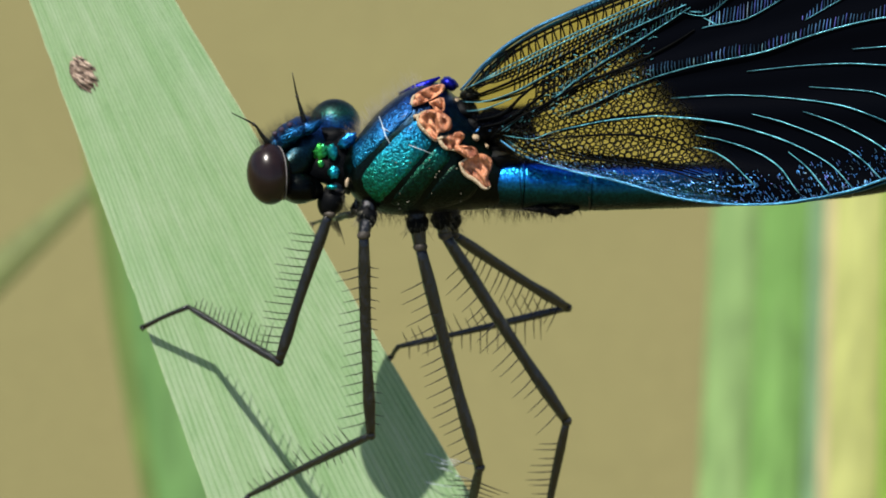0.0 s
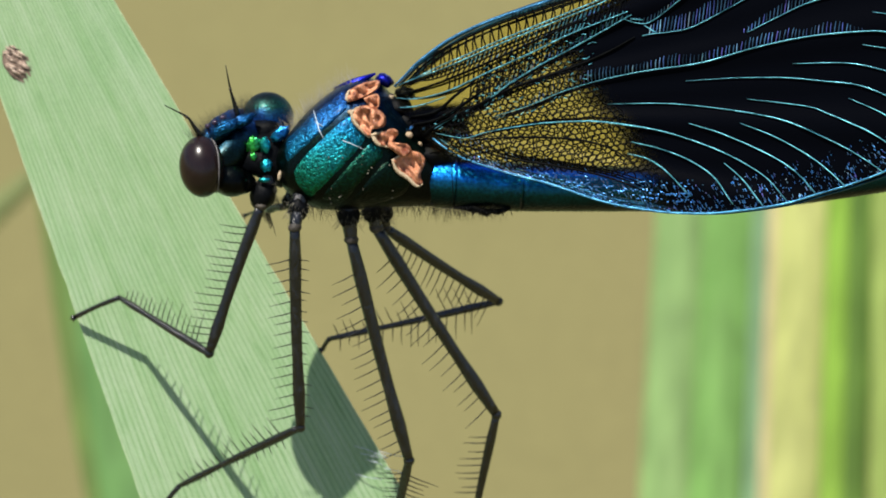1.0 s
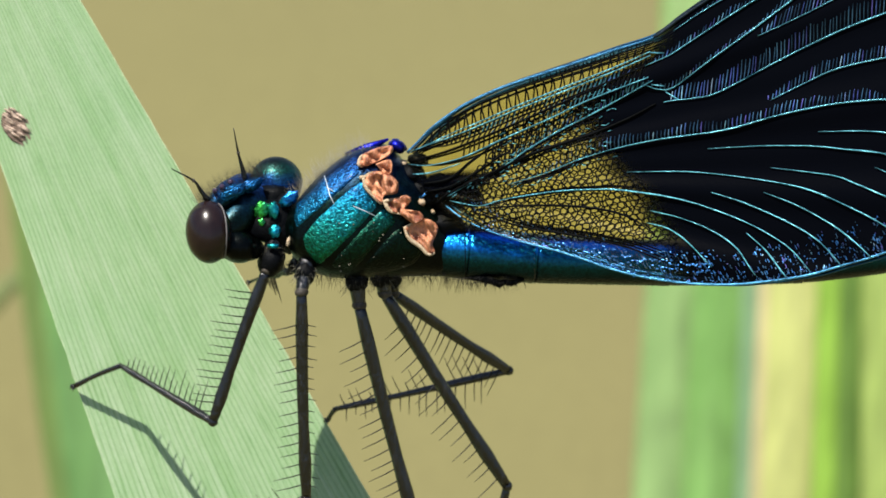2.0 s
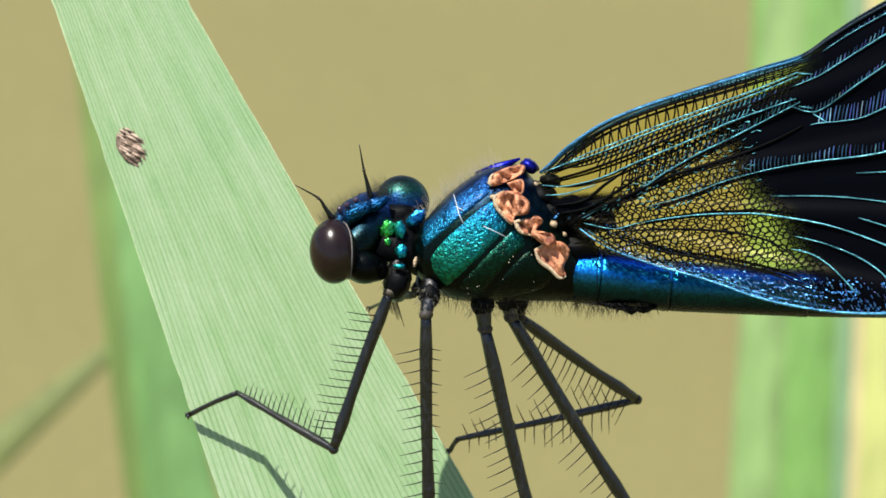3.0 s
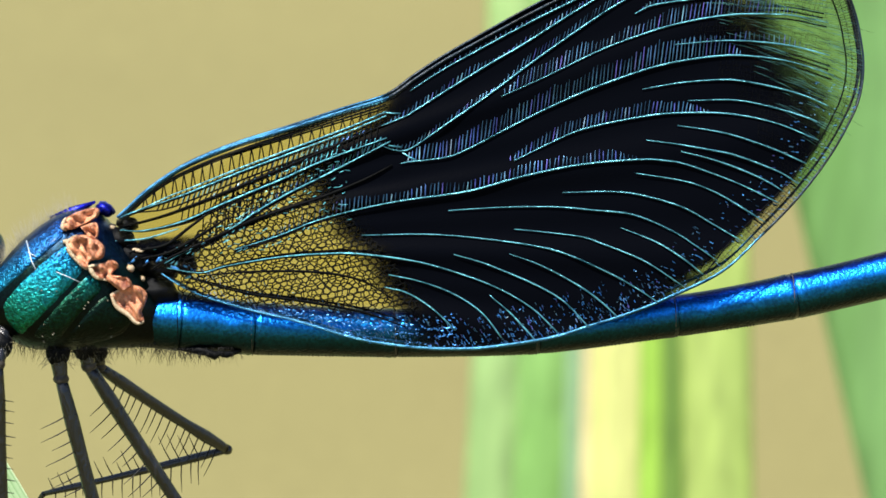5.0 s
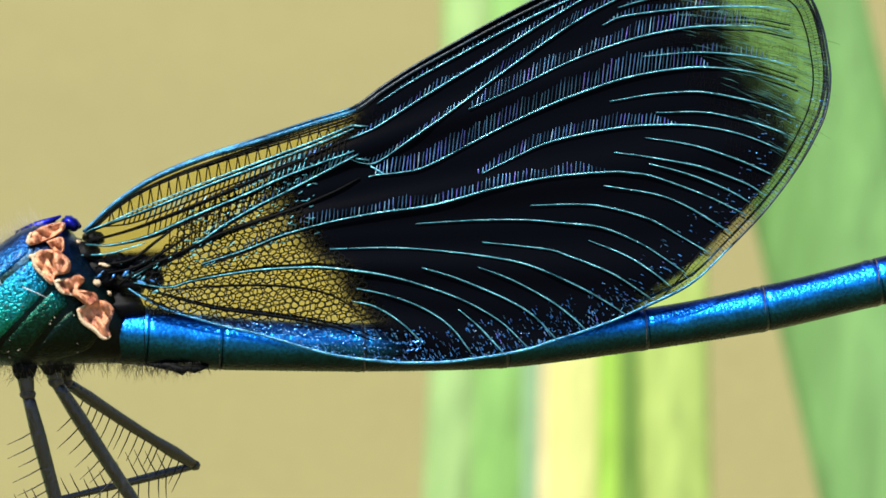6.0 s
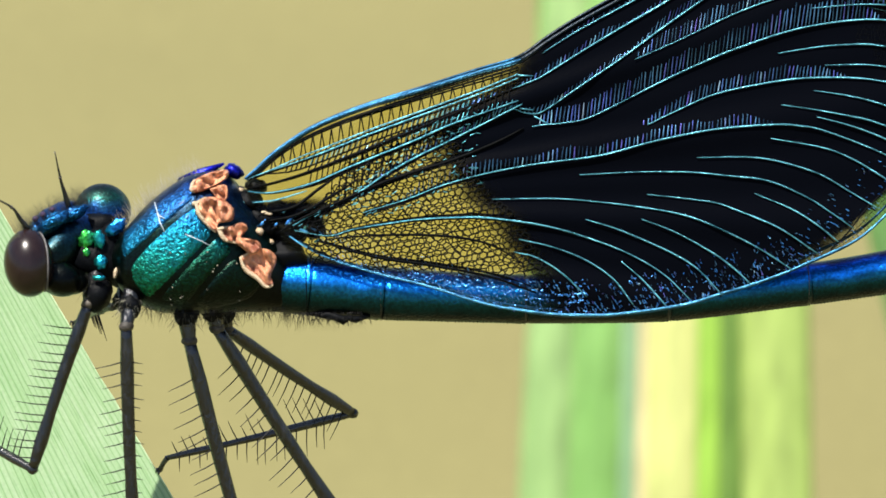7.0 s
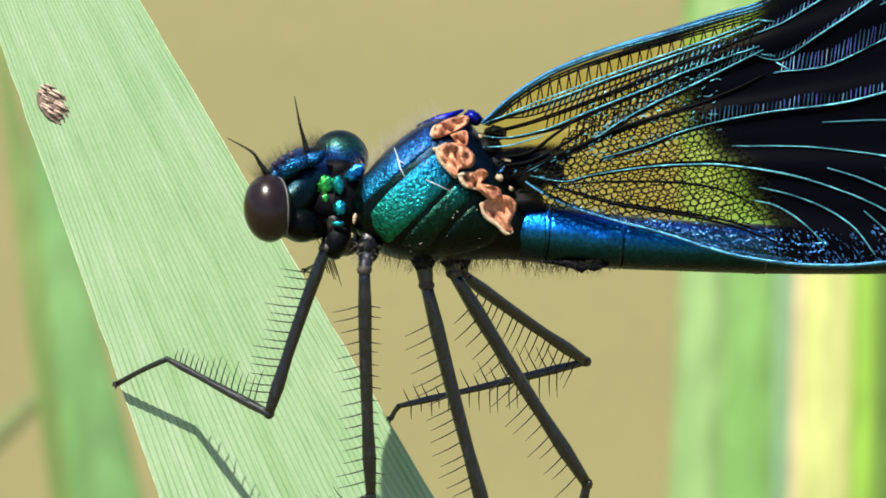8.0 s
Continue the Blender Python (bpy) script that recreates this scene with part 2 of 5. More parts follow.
CYAN, DEEP = (0.006, 0.24, 0.36), (0.002, 0.016, 0.011)
M = {
    "leaf": leaf_surface(),
    "margin": plain("leaf margin", (0.30, 0.42, 0.23), (0.42, 0.52, 0.32), 600.0, 0.5),
    "scar": plain("dry scar", (0.05, 0.03, 0.022), (0.27, 0.19, 0.14), 3500.0, 0.85, relief=0.6, stretch=(1.0, 1.0, 2.2)),
    "scar_fibre": plain("torn fibre", (0.20, 0.14, 0.11), (0.55, 0.42, 0.33), 2500.0, 0.8),
    "mud": plain("wet sand", (0.1225, 0.1108, 0.0438), (0.1305, 0.1183, 0.047), 3.0, 0.9, size=0.002, relief=0.1, fine=60.0, grit=0.12, gloss=0.2),
    "blade": blade_surface("fresh blade", (0.17, 0.35, 0.085), (0.235, 0.42, 0.13)),
    "pale_blade": blade_surface("grey-green blade", (0.185, 0.325, 0.165), (0.24, 0.37, 0.205)),
    "soft_blade": blade_surface("light green blade", (0.23, 0.37, 0.13), (0.29, 0.43, 0.17)),
    "straw": blade_surface("yellow blade", (0.46, 0.49, 0.165), (0.55, 0.56, 0.22)),
    "husk": blade_surface("dry blade", (0.52, 0.44, 0.24), (0.60, 0.52, 0.30)),
    "dark_blade": blade_surface("dark blade", (0.10, 0.19, 0.03), (0.14, 0.24, 0.045)),
    "fresh_lime": blade_surface("yellow-green blade", (0.24, 0.42, 0.05), (0.30, 0.48, 0.08)),
    "olive": blade_surface("dull olive blade", (0.12, 0.145, 0.042), (0.145, 0.175, 0.052)),
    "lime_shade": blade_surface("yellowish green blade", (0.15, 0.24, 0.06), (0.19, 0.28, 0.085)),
    "mid_blade": blade_surface("mid-green blade", (0.13, 0.28, 0.08), (0.18, 0.34, 0.12)),
    "lime": blade_surface("lime blade", (0.27, 0.37, 0.085), (0.34, 0.43, 0.125)),
    # thorax, lateral, rear and head ramps darken towards the bottom
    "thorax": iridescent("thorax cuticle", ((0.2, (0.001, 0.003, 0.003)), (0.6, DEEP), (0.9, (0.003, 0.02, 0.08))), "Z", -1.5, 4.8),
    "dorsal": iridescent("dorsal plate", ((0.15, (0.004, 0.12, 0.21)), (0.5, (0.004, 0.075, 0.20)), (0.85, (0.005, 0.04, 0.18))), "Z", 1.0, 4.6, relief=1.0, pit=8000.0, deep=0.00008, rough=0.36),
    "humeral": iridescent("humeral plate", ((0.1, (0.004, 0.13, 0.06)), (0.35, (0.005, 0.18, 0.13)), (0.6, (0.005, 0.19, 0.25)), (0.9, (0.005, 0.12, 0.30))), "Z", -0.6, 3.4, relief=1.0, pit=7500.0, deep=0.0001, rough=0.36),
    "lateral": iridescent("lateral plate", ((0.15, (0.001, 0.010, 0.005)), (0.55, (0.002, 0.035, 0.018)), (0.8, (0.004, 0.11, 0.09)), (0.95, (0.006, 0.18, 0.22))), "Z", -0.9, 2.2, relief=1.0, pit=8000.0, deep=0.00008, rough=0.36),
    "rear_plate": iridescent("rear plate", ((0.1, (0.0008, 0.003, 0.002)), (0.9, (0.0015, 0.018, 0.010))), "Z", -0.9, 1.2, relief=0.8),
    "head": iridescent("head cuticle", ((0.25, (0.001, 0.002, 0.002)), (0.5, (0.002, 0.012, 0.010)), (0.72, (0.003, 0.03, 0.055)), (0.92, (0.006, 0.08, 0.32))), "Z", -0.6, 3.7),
    "collar": iridescent("collar cuticle", ((0.1, (0.035, 0.36, 0.05)), (0.35, (0.008, 0.25, 0.20)), (0.6, CYAN), (0.9, (0.006, 0.12, 0.36))), "X", -10.1, -8.5),
    # blue cuticle; the sun's highlight band is painted in, darker above and below it
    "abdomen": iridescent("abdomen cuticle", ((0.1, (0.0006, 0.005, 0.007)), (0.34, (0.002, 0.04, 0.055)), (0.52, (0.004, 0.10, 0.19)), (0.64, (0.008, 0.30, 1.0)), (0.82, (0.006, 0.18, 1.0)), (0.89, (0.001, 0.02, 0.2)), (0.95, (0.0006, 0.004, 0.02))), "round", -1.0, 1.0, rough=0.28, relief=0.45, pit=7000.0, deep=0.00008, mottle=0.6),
    "eye": plain("eye lens", (0.007, 0.0032, 0.003), (0.012, 0.006, 0.0055), 3000.0, 0.25, relief=0.02, gloss=0.3),
    "eye_rim": plain("eye rim", (0.04, 0.04, 0.04), (0.13, 0.12, 0.12), 3000.0, 0.5),
    # blue-green sheen is put into the dark far eye's colour by height
    "far_dome": iridescent("far eye sheen", ((0.1, (0.006, 0.06, 0.26)), (0.42, (0.005, 0.05, 0.20)), (0.62, (0.005, 0.06, 0.05)), (0.9, (0.001, 0.004, 0.004))), "Z", 2.3, 4.4, metal=0.8, rough=0.42, relief=0.5),
    "ocellus": plain("ocellus", (0.01, 0.006, 0.016), (0.05, 0.03, 0.06), 4000.0, 0.12),
    # grey tone in long streaks stands in for highlights on the black legs
    "leg": plain("black cuticle", (0.0005, 0.0005, 0.0008), (0.013, 0.014, 0.019), 4200.0, 0.25, relief=0.7, size=0.0001, gloss=0.6, fine=2.0, grit=0.6, stretch=(1.0, 1.0, 0.22), cut=(0.5, 0.8)),
    "joint_skin": plain("joint skin", (0.008, 0.007, 0.006), (0.075, 0.062, 0.048), 3000.0, 0.5, gloss=0.3),
    "bristle": plain("bristle", (0.003, 0.003, 0.003), (0.008, 0.007, 0.006), 2500.0, 0.5, gloss=0.2),
    "fuzz": plain("pale fuzz", (0.10, 0.093, 0.065), (0.21, 0.195, 0.145), 2500.0, 0.6),
    # two orange tones; the dark one also stands in for crease shade
    "sclerite": plain("orange hinge plate", (0.15, 0.032, 0.010), (0.66, 0.29, 0.15), 1900.0, 0.36, relief=0.7, size=0.00015, cut=(0.36, 0.62)),
    "cream": plain("cream hinge plate", (0.30, 0.21, 0.12), (0.46, 0.37, 0.25), 1800.0, 0.5, relief=0.6, size=0.0002),
    "crest": iridescent("blue crest", ((0.2, (0.004, 0.008, 0.08)), (0.8, (0.008, 0.012, 0.35))), "Z", 4.0, 5.2),
    "suture": plain("black suture", (0.001, 0.0012, 0.0016), (0.0025, 0.003, 0.004), 3000.0, 0.45, gloss=0.06),
    "membrane": wing_film(),
    # light tone stands in for broken glints along the darker vein
    "vein": plain("blue vein", (0.010, 0.07, 0.095), (0.19, 0.60, 0.74), 1300.0, 0.33, metal=0.8, relief=0.9, fine=5.0),
    "edge_vein": plain("blue edge vein", (0.008, 0.06, 0.13), (0.12, 0.44, 0.74), 1500.0, 0.35, metal=0.8, relief=0.8),
    "lead_vein": plain("blue leading vein", (0.008, 0.05, 0.11), (0.07, 0.27, 0.50), 1500.0, 0.38, metal=0.8, relief=0.9),
    "costa": plain("dark blue vein", (0.002, 0.005, 0.010), (0.012, 0.11, 0.24), 700.0, 0.35, metal=0.8, relief=0.4),
    "costa_tip": plain("black rim vein", (0.002, 0.003, 0.005), (0.012, 0.03, 0.05), 900.0, 0.4, metal=0.5, relief=0.5),
    "black_vein": plain("black vein", (0.0008, 0.0010, 0.0012), (0.002, 0.0024, 0.0026), 2500.0, 0.55, gloss=0.04),
    # brighter and dimmer copies of the same painted glints
    "glint_vein": glint_surface("cross vein with painted glints", 0.2, 1.2),
    "dull_glint": glint_surface("cross vein with dim painted glints", 0.12, 0.85),
    "base_glint": plain("green-blue glint", (0.008, 0.06, 0.08), (0.13, 0.46, 0.55), 1500.0, 0.35, metal=0.8),
    "streak": plain("tip streak", (0.004, 0.02, 0.02), (0.10, 0.30, 0.30), 900.0, 0.4, metal=0.7),
    # bright blue that stands in for sparkles on wing and hinge
    "sparkle": plain("blue sparkle", (0.008, 0.07, 0.28), (0.12, 0.44, 1.0), 1400.0, 0.3, metal=0.8),
    "silk": plain("silk thread", (0.30, 0.36, 0.42), (0.45, 0.5, 0.55), 2500.0, 0.3),
}


# ---- building helpers ----
def link_mesh(name, bm, mat, smooth=True):
    bm.verts.ensure_lookup_table()
    bmesh.ops.scale(bm, vec=(MM, MM, MM), verts=bm.verts)
    if smooth:
        for f in bm.faces:
            f.smooth = True
    me = bpy.data.meshes.new(name)
    bm.to_mesh(me)
    bm.free()
    me.materials.append(mat)
    return new(name, me)


def part(name, bm, mat, parent, label="", smooth=True):
    ob = link_mesh(name, bm, mat, smooth)
    ob.parent = parent
    return tagged(ob, label)


def thing(name, label, category, m=PLANT, group=""):
    ob = new(name)
    ob.empty_display_size = 0.005
    ob.matrix_world = m
    return tagged(ob, label, category, group)


def glide(points, steps):
    """A smooth line through the points."""
    p = [Vector(q) for q in points]
    p = [2 * p[0] - p[1]] + p + [2 * p[-1] - p[-2]]
    line = []
    for i in range(1, len(p) - 2):
        a, b, c, d = p[i - 1], p[i], p[i + 1], p[i + 2]
        for k in range(steps):
            t = k / steps
            line.append(0.5 * (2 * b + (c - a) * t + (2 * a - 5 * b + 4 * c - d) * t * t + (3 * b - a - 3 * c + d) * t ** 3))
    return line + [p[-2]]


def tube(bm, line, radii, sides=8, cap=True, flat=1.0):
    """A round rod along a line; radii is one number or one for each point."""
    line = [Vector(q) for q in line]
    n = len(line)
    if not hasattr(radii, "__len__"):
        radii = [radii] * n
    elif len(radii) != n:
        radii = [float(v) for v in np.interp(np.linspace(0, 1, n), np.linspace(0, 1, len(radii)), radii)]
    rings, up = [], None
    for i, p in enumerate(line):
        way = (line[min(i + 1, n - 1)] - line[max(i - 1, 0)]).normalized()
        if up is None:
            up = way.orthogonal().normalized()
        up = (up - way * up.dot(way)).normalized()
        side = way.cross(up)
        rings.append([bm.verts.new(p + (up * math.cos(a) * flat + side * math.sin(a)) * radii[i])
                      for a in (2 * math.pi * k / sides for k in range(sides))])
    for a, b in zip(rings, rings[1:]):
        for k in range(sides):
            bm.faces.new((a[k], a[(k + 1) % sides], b[(k + 1) % sides], b[k]))
    if cap:
        bm.faces.new(rings[0][::-1])
        bm.faces.new(rings[-1])


def ball(bm, centre, radii, turn=(0, 0, 0), u=20, v=12, lumps=0.0):
    m = Matrix.Translation(centre) @ Euler([radians(a) for a in turn]).to_matrix().to_4x4() @ Matrix.Diagonal((*radii, 1))
    made = bmesh.ops.create_uvsphere(bm, u_segments=u, v_segments=v, radius=1.0)["verts"]
    for w in made:
        if lumps:
            w.co *= 1 + lumps * noise.noise(w.co * 2.3 + Vector(centre))
        w.co = m @ w.co
    return made


def spike(bm, base, tip, r):
    """A three-sided bristle."""
    base, tip = Vector(base), Vector(tip)
    way = (tip - base).normalized()
    a = way.orthogonal().normalized()
    b = way.cross(a)
    ring = [bm.verts.new(base + (a * math.cos(k) + b * math.sin(k)) * r) for k in (0, 2.094, 4.189)]
    top = bm.verts.new(tip)
    for k in range(3):
        bm.faces.new((ring[k], ring[(k + 1) % 3], top))


# ---- ground and backdrop plants ----
def ground():
    bm = bmesh.new()
    xs = [-400, -60, -12, -4, *np.linspace(-2, 2, 41), 4, 12, 60, 400]
    rows = [[bm.verts.new((x * 1000, y * 1000, (0.02 * noise.noise(Vector((x * 1.7, y * 1.7, 3))) - 0.006) * 1000 if abs(x) < 3 and abs(y) < 4 else 0))
             for x in xs] for y in [-400, -60, -12, -3, *np.linspace(-1, 4, 51), 12, 60, 400]]
    for a, b in zip(rows, rows[1:]):
        for k in range(len(xs) - 1):
            bm.faces.new((a[k], a[k + 1], b[k + 1], b[k]))
    tagged(link_mesh("ground", bm, M["mud"]), "bare sandy tan river bank in full sun", "ground", kind="structure")


ground()


def reed_blade(name, label, mat, foot, width, height, lean=(0.0, 0.0), bend=0.0, turn=0.0, seed=0):
    """A long upright blade from the bank; foot in world metres, the folded middle rib runs along it."""
    bm = bmesh.new()
    rows, line, n = [], [], 40
    for i in range(n + 1):
        s = i / n
        w = width * 0.5 * min(1.0, 0.75 + s) * (1 - max(0.0, (s - 0.72) / 0.28) ** 1.6) + 0.15
        z = s * height
        cx = lean[0] * z + bend * s * s * height + 2.0 * noise.noise(Vector((s * 3, seed, 0)))
        cy = lean[1] * z + 2.0 * noise.noise(Vector((s * 3, seed, 9)))
        a = radians(turn + 12 * noise.noise(Vector((s * 2, seed, 5))))
        line.append(Vector((cx, cy, z)))
        ring = []
        for k in range(9):
            e = k / 4 - 1
            out_y = 0.22 * w * (abs(e) - 0.5)
            ring.append((Vector((cx + e * w * math.cos(a) - out_y * math.sin(a), cy + e * w * math.sin(a) + out_y * math.cos(a), z)), e))
        thick = 0.22 + 0.25 * (1 - s)
        front = [bm.verts.new(p + Vector((0, -thick * (1.1 - abs(e)), 0))) for p, e in ring]
        back = [bm.verts.new(p + Vector((0, thick * (1.1 - abs(e)), 0))) for p, e in ring]
        rows.append(front + back[::-1])
    for a, b in zip(rows, rows[1:]):
        for k in range(len(a)):
            j = (k + 1) % len(a)
            bm.faces.new((a[k], a[j], b[j], b[k]))
    bm.faces.new(rows[0][::-1])
    bm.faces.new(rows[-1])
    root = thing(name, label, "reed", Matrix.Translation(foot), "reeds behind the insect")
    part("blade", bm, mat, root)
    bm = bmesh.new()
    tube(bm, line, [0.9, 0.7, 0.5, 0.3, 0.1], 8)
    part("midrib", bm, mat, root)
    return root


def behind(x, y, z):
    """World place of a point of the plant's frame, in millimetres."""
    return PLANT @ (Vector((x, y, z)) * MM)


def reed_stand():
    """Each blade: material, label, x at the level of the insect, depth, width, lean, bend."""
    rows = (
        ("soft_blade", "broad light green reed standing upright", 42.8, 545, 14.0, 0.05, 700),
        ("blade", "fresh green reed standing upright", 49.2, 533, 10.5, 0.04, 690),
        ("pale_blade", "narrow grey-green reed standing upright", 53.9, 520, 5.2, 0.03, 670),
        ("husk", "dry cream reed standing upright", 56.3, 510, 4.4, 0.02, 660),
        ("straw", "sunlit yellow reed standing upright", 60.2, 500, 9.6, 0.02, 720),
        ("fresh_lime", "narrow yellow-green reed in the clump", 65.1, 486, 5.0, 0.01, 690),
        ("dark_blade", "narrow dark olive reed in the clump", 68.0, 478, 4.4, 0.01, 690),
        ("lime", "sunlit yellow-green reed in the clump", 73.9, 465, 12.0, -0.01, 680),
        ("mid_blade", "broad green reed leaning outward", 108.0, 470, 30.0, -0.25, 720),
        ("blade", "fresh green reed behind the clump", 66.0, 760, 40.0, 0.02, 900),
        ("mid_blade", "broad green reed standing at the edge", -78.0, 500, 17.0, -0.17, 480),
        ("lime_shade", "yellowish green reed at the edge", -86.0, 530, 13.0, -0.17, 480),
        ("olive", "dark olive reed arching low across the bank", -84.0, 680, 24.0, 1.2, 362),
    )
    for i, (mat, label, x, y, w, lean, h) in enumerate(rows):
        level = behind(x, y, 0)
        foot = Vector((level.x - lean * level.z, level.y - 0.3 * level.z, -0.005))
        reed_blade("reed", label, M[mat], foot, w, h, (lean, 0.3), 0.0, -15 + random.uniform(-8, 8), i)


reed_stand()


# ---- the perch ----
def leaf_plane(x, z):
    return 3.0 + 0.10 * (x + 7)


def leaf_line(z):
    """Left edge, right edge and depth offset of the blade at height z."""
    if z > -16:
        left, right = -21.42 - 0.34 * z, -12.36 - 0.58 * z
        push = 0.0
    else:
        d = -16 - z
        run = 38 * (1 - math.exp(-d / 90.0))
        half = 6.45 + 2.6 * (1 - math.exp(-d / 30.0))
        mid = -9.53 + 0.45 * run
        left, right = mid - half, mid + half
        push = 0.08 * d - 0.05 * 38 * (1 - math.exp(-d / 90.0))
    if z > 12:
        k = (z - 12) / 34.0
        mid = (left + right) / 2
        half = max(0.05, 3.1 * (1 - k ** 1.5))
        left, right = mid - half, mid + half
    return left, right, push


def perch():
    root = thing("reed_leaf", "pale green ribbed reed leaf with one brown scar", "leaf")
    bm = bmesh.new()
    uv = bm.loops.layers.uv.new("along")
    zs = [46 - i * 1.0 for i in range(80)] + [-34 - 14 * i for i in range(1, 44)]
    n = 220
    rows = []
    for z in zs:
        left, right, push = leaf_line(z)
        row = []
        for k in range(n + 1):
            e = k / n
            x = left + (right - left) * e
            rib = 0.014 * math.cos(2 * math.pi * e * 36 + 2.0 * math.sin(9 * e)) + 0.006 * math.cos(2 * math.pi * e * 71 + 0.6)
            cup = 0.5 * (2 * e - 1) ** 2 - 0.25
            ragged = 0.06 * noise.noise(Vector((0, z * 0.9, 0 if e < 0.5 else 7))) if k in (0, n) else 0
            row.append(bm.verts.new((x + ragged, leaf_plane(x, max(z, -400)) + push + cup - rib * (1 if z > -40 else 0.3), z)))
        rows.append(row)
    back = []
    for row in (rows):
        back.append([bm.verts.new(row[k].co + Vector((0, 0.22 if 0 < k < n else 0.1, 0))) for k in range(0, n + 1, 6)])
    for a, b in zip(rows, rows[1:]):
        for k in range(n):
            f = bm.faces.new((a[k], b[k], b[k + 1], a[k + 1]))
            for loop, (e, v) in zip(f.loops, ((k, a[k]), (k, b[k]), (k + 1, b[k + 1]), (k + 1, a[k + 1]))):
                loop[uv].uv = (e / n * 11.0, v.co.z)
    for a, b in zip(back, back[1:]):
        for k in range(len(a) - 1):
            bm.faces.new((a[k], a[k + 1], b[k + 1], b[k]))
    for i in range(len(rows) - 1):
        bm.faces.new((rows[i][0], back[i][0], back[i + 1][0], rows[i + 1][0]))
        bm.faces.new((rows[i][n], rows[i + 1][n], back[i + 1][-1], back[i][-1]))
    edges = {k: [r[k].co.copy() for r in rows[16:84]] for k in (0, n)}
    part("blade", bm, M["leaf"], root)
    for side in (0, n):
        bm = bmesh.new()
        tube(bm, edges[side], 0.03, 6)
        part("margin", bm, M["margin"], root, "pale leaf margin")
    # brown scar: a sunken ring with torn fibres in it
    cx, cz = -21.95, 5.75
    cy = leaf_plane(cx, cz)
    bm = bmesh.new()
    for v in ball(bm, (cx, cy - 0.02, cz), (0.66, 0.08, 1.02), (0, -24, 0), 24, 12, 0.2):
        v.co.y += 0.05 * noise.noise(v.co * 4)
    part("scar", bm, M["scar"], root, "dry brown torn scar")
    rnd = random.Random(5)
    for i in range(16):
        bm = bmesh.new()
        a = rnd.uniform(-0.8, 0.8)
        c = Vector((cx + rnd.uniform(-0.5, 0.3), cy - 0.1, cz + 0.12 + a * 0.75))
        c.x += -0.35 * a * 0.6
        way = Vector((0.28, rnd.uniform(-0.12, 0.05), -0.16)) * rnd.uniform(0.6, 1.2)
        tube(bm, [c - way, c + Vector((0, -0.06, 0)), c + way], [0.04, 0.09, 0.03], 6, flat=0.5)
        part("fibre", bm, M["scar_fibre"], root, "pale torn fibre")
    # torn pale fibres low on the blade
    bm = bmesh.new()
    for i in range(7):
        x0, z0 = -5.2 + rnd.uniform(-0.7, 0.9), -13.6 + rnd.uniform(-1, 0.8)
        y0 = leaf_plane(x0, z0) - 0.1
        tube(bm, [(x0, y0, z0), (x0 + 0.5, y0 - 0.12, z0 - 0.12), (x0 + rnd.uniform(0.8, 1.3), y0 - 0.1, z0 - 0.25)], 0.02, 5)
    part("loose_fibres", bm, M["silk"], root, "pale torn fibres")


perch()


# ---- the damselfly ----
fly = thing("damselfly", "blue-green metallic damselfly with black-blue wings on a reed leaf", "damselfly")


def midline(x):
    return -4.5 + 0.12 * x


# thorax sections: bottom x z, top x z, half width
THORAX = ((-8.75, 0.2, -9.0, 1.5, 0.8), (-8.35, -0.35, -8.35, 2.35, 1.6), (-7.2, -1.05, -7.2, 3.6, 2.15),
          (-5.7, -1.2, -5.7, 4.6, 2.4), (-4.3, -1.15, -4.2, 4.75, 2.3), (-2.9, -1.15, -2.8, 3.0, 1.9), (-1.8, -1.1, -1.6, 1.2, 1.15))


def thorax_at(x):
    c = [float(np.interp(x, [s[0] for s in THORAX], [s[k] for s in THORAX])) for k in (1, 3, 4)]
    return c


def flank(x, z):
    """The depth of the thorax's near side."""
    low, high, w = thorax_at(x)
    mid, half = (low + high) / 2, (high - low) / 2
    k = min(0.985, abs((z - mid) / half))
    return midline(x) - w * (1 - k ** 2.4) ** (1 / 2.4)


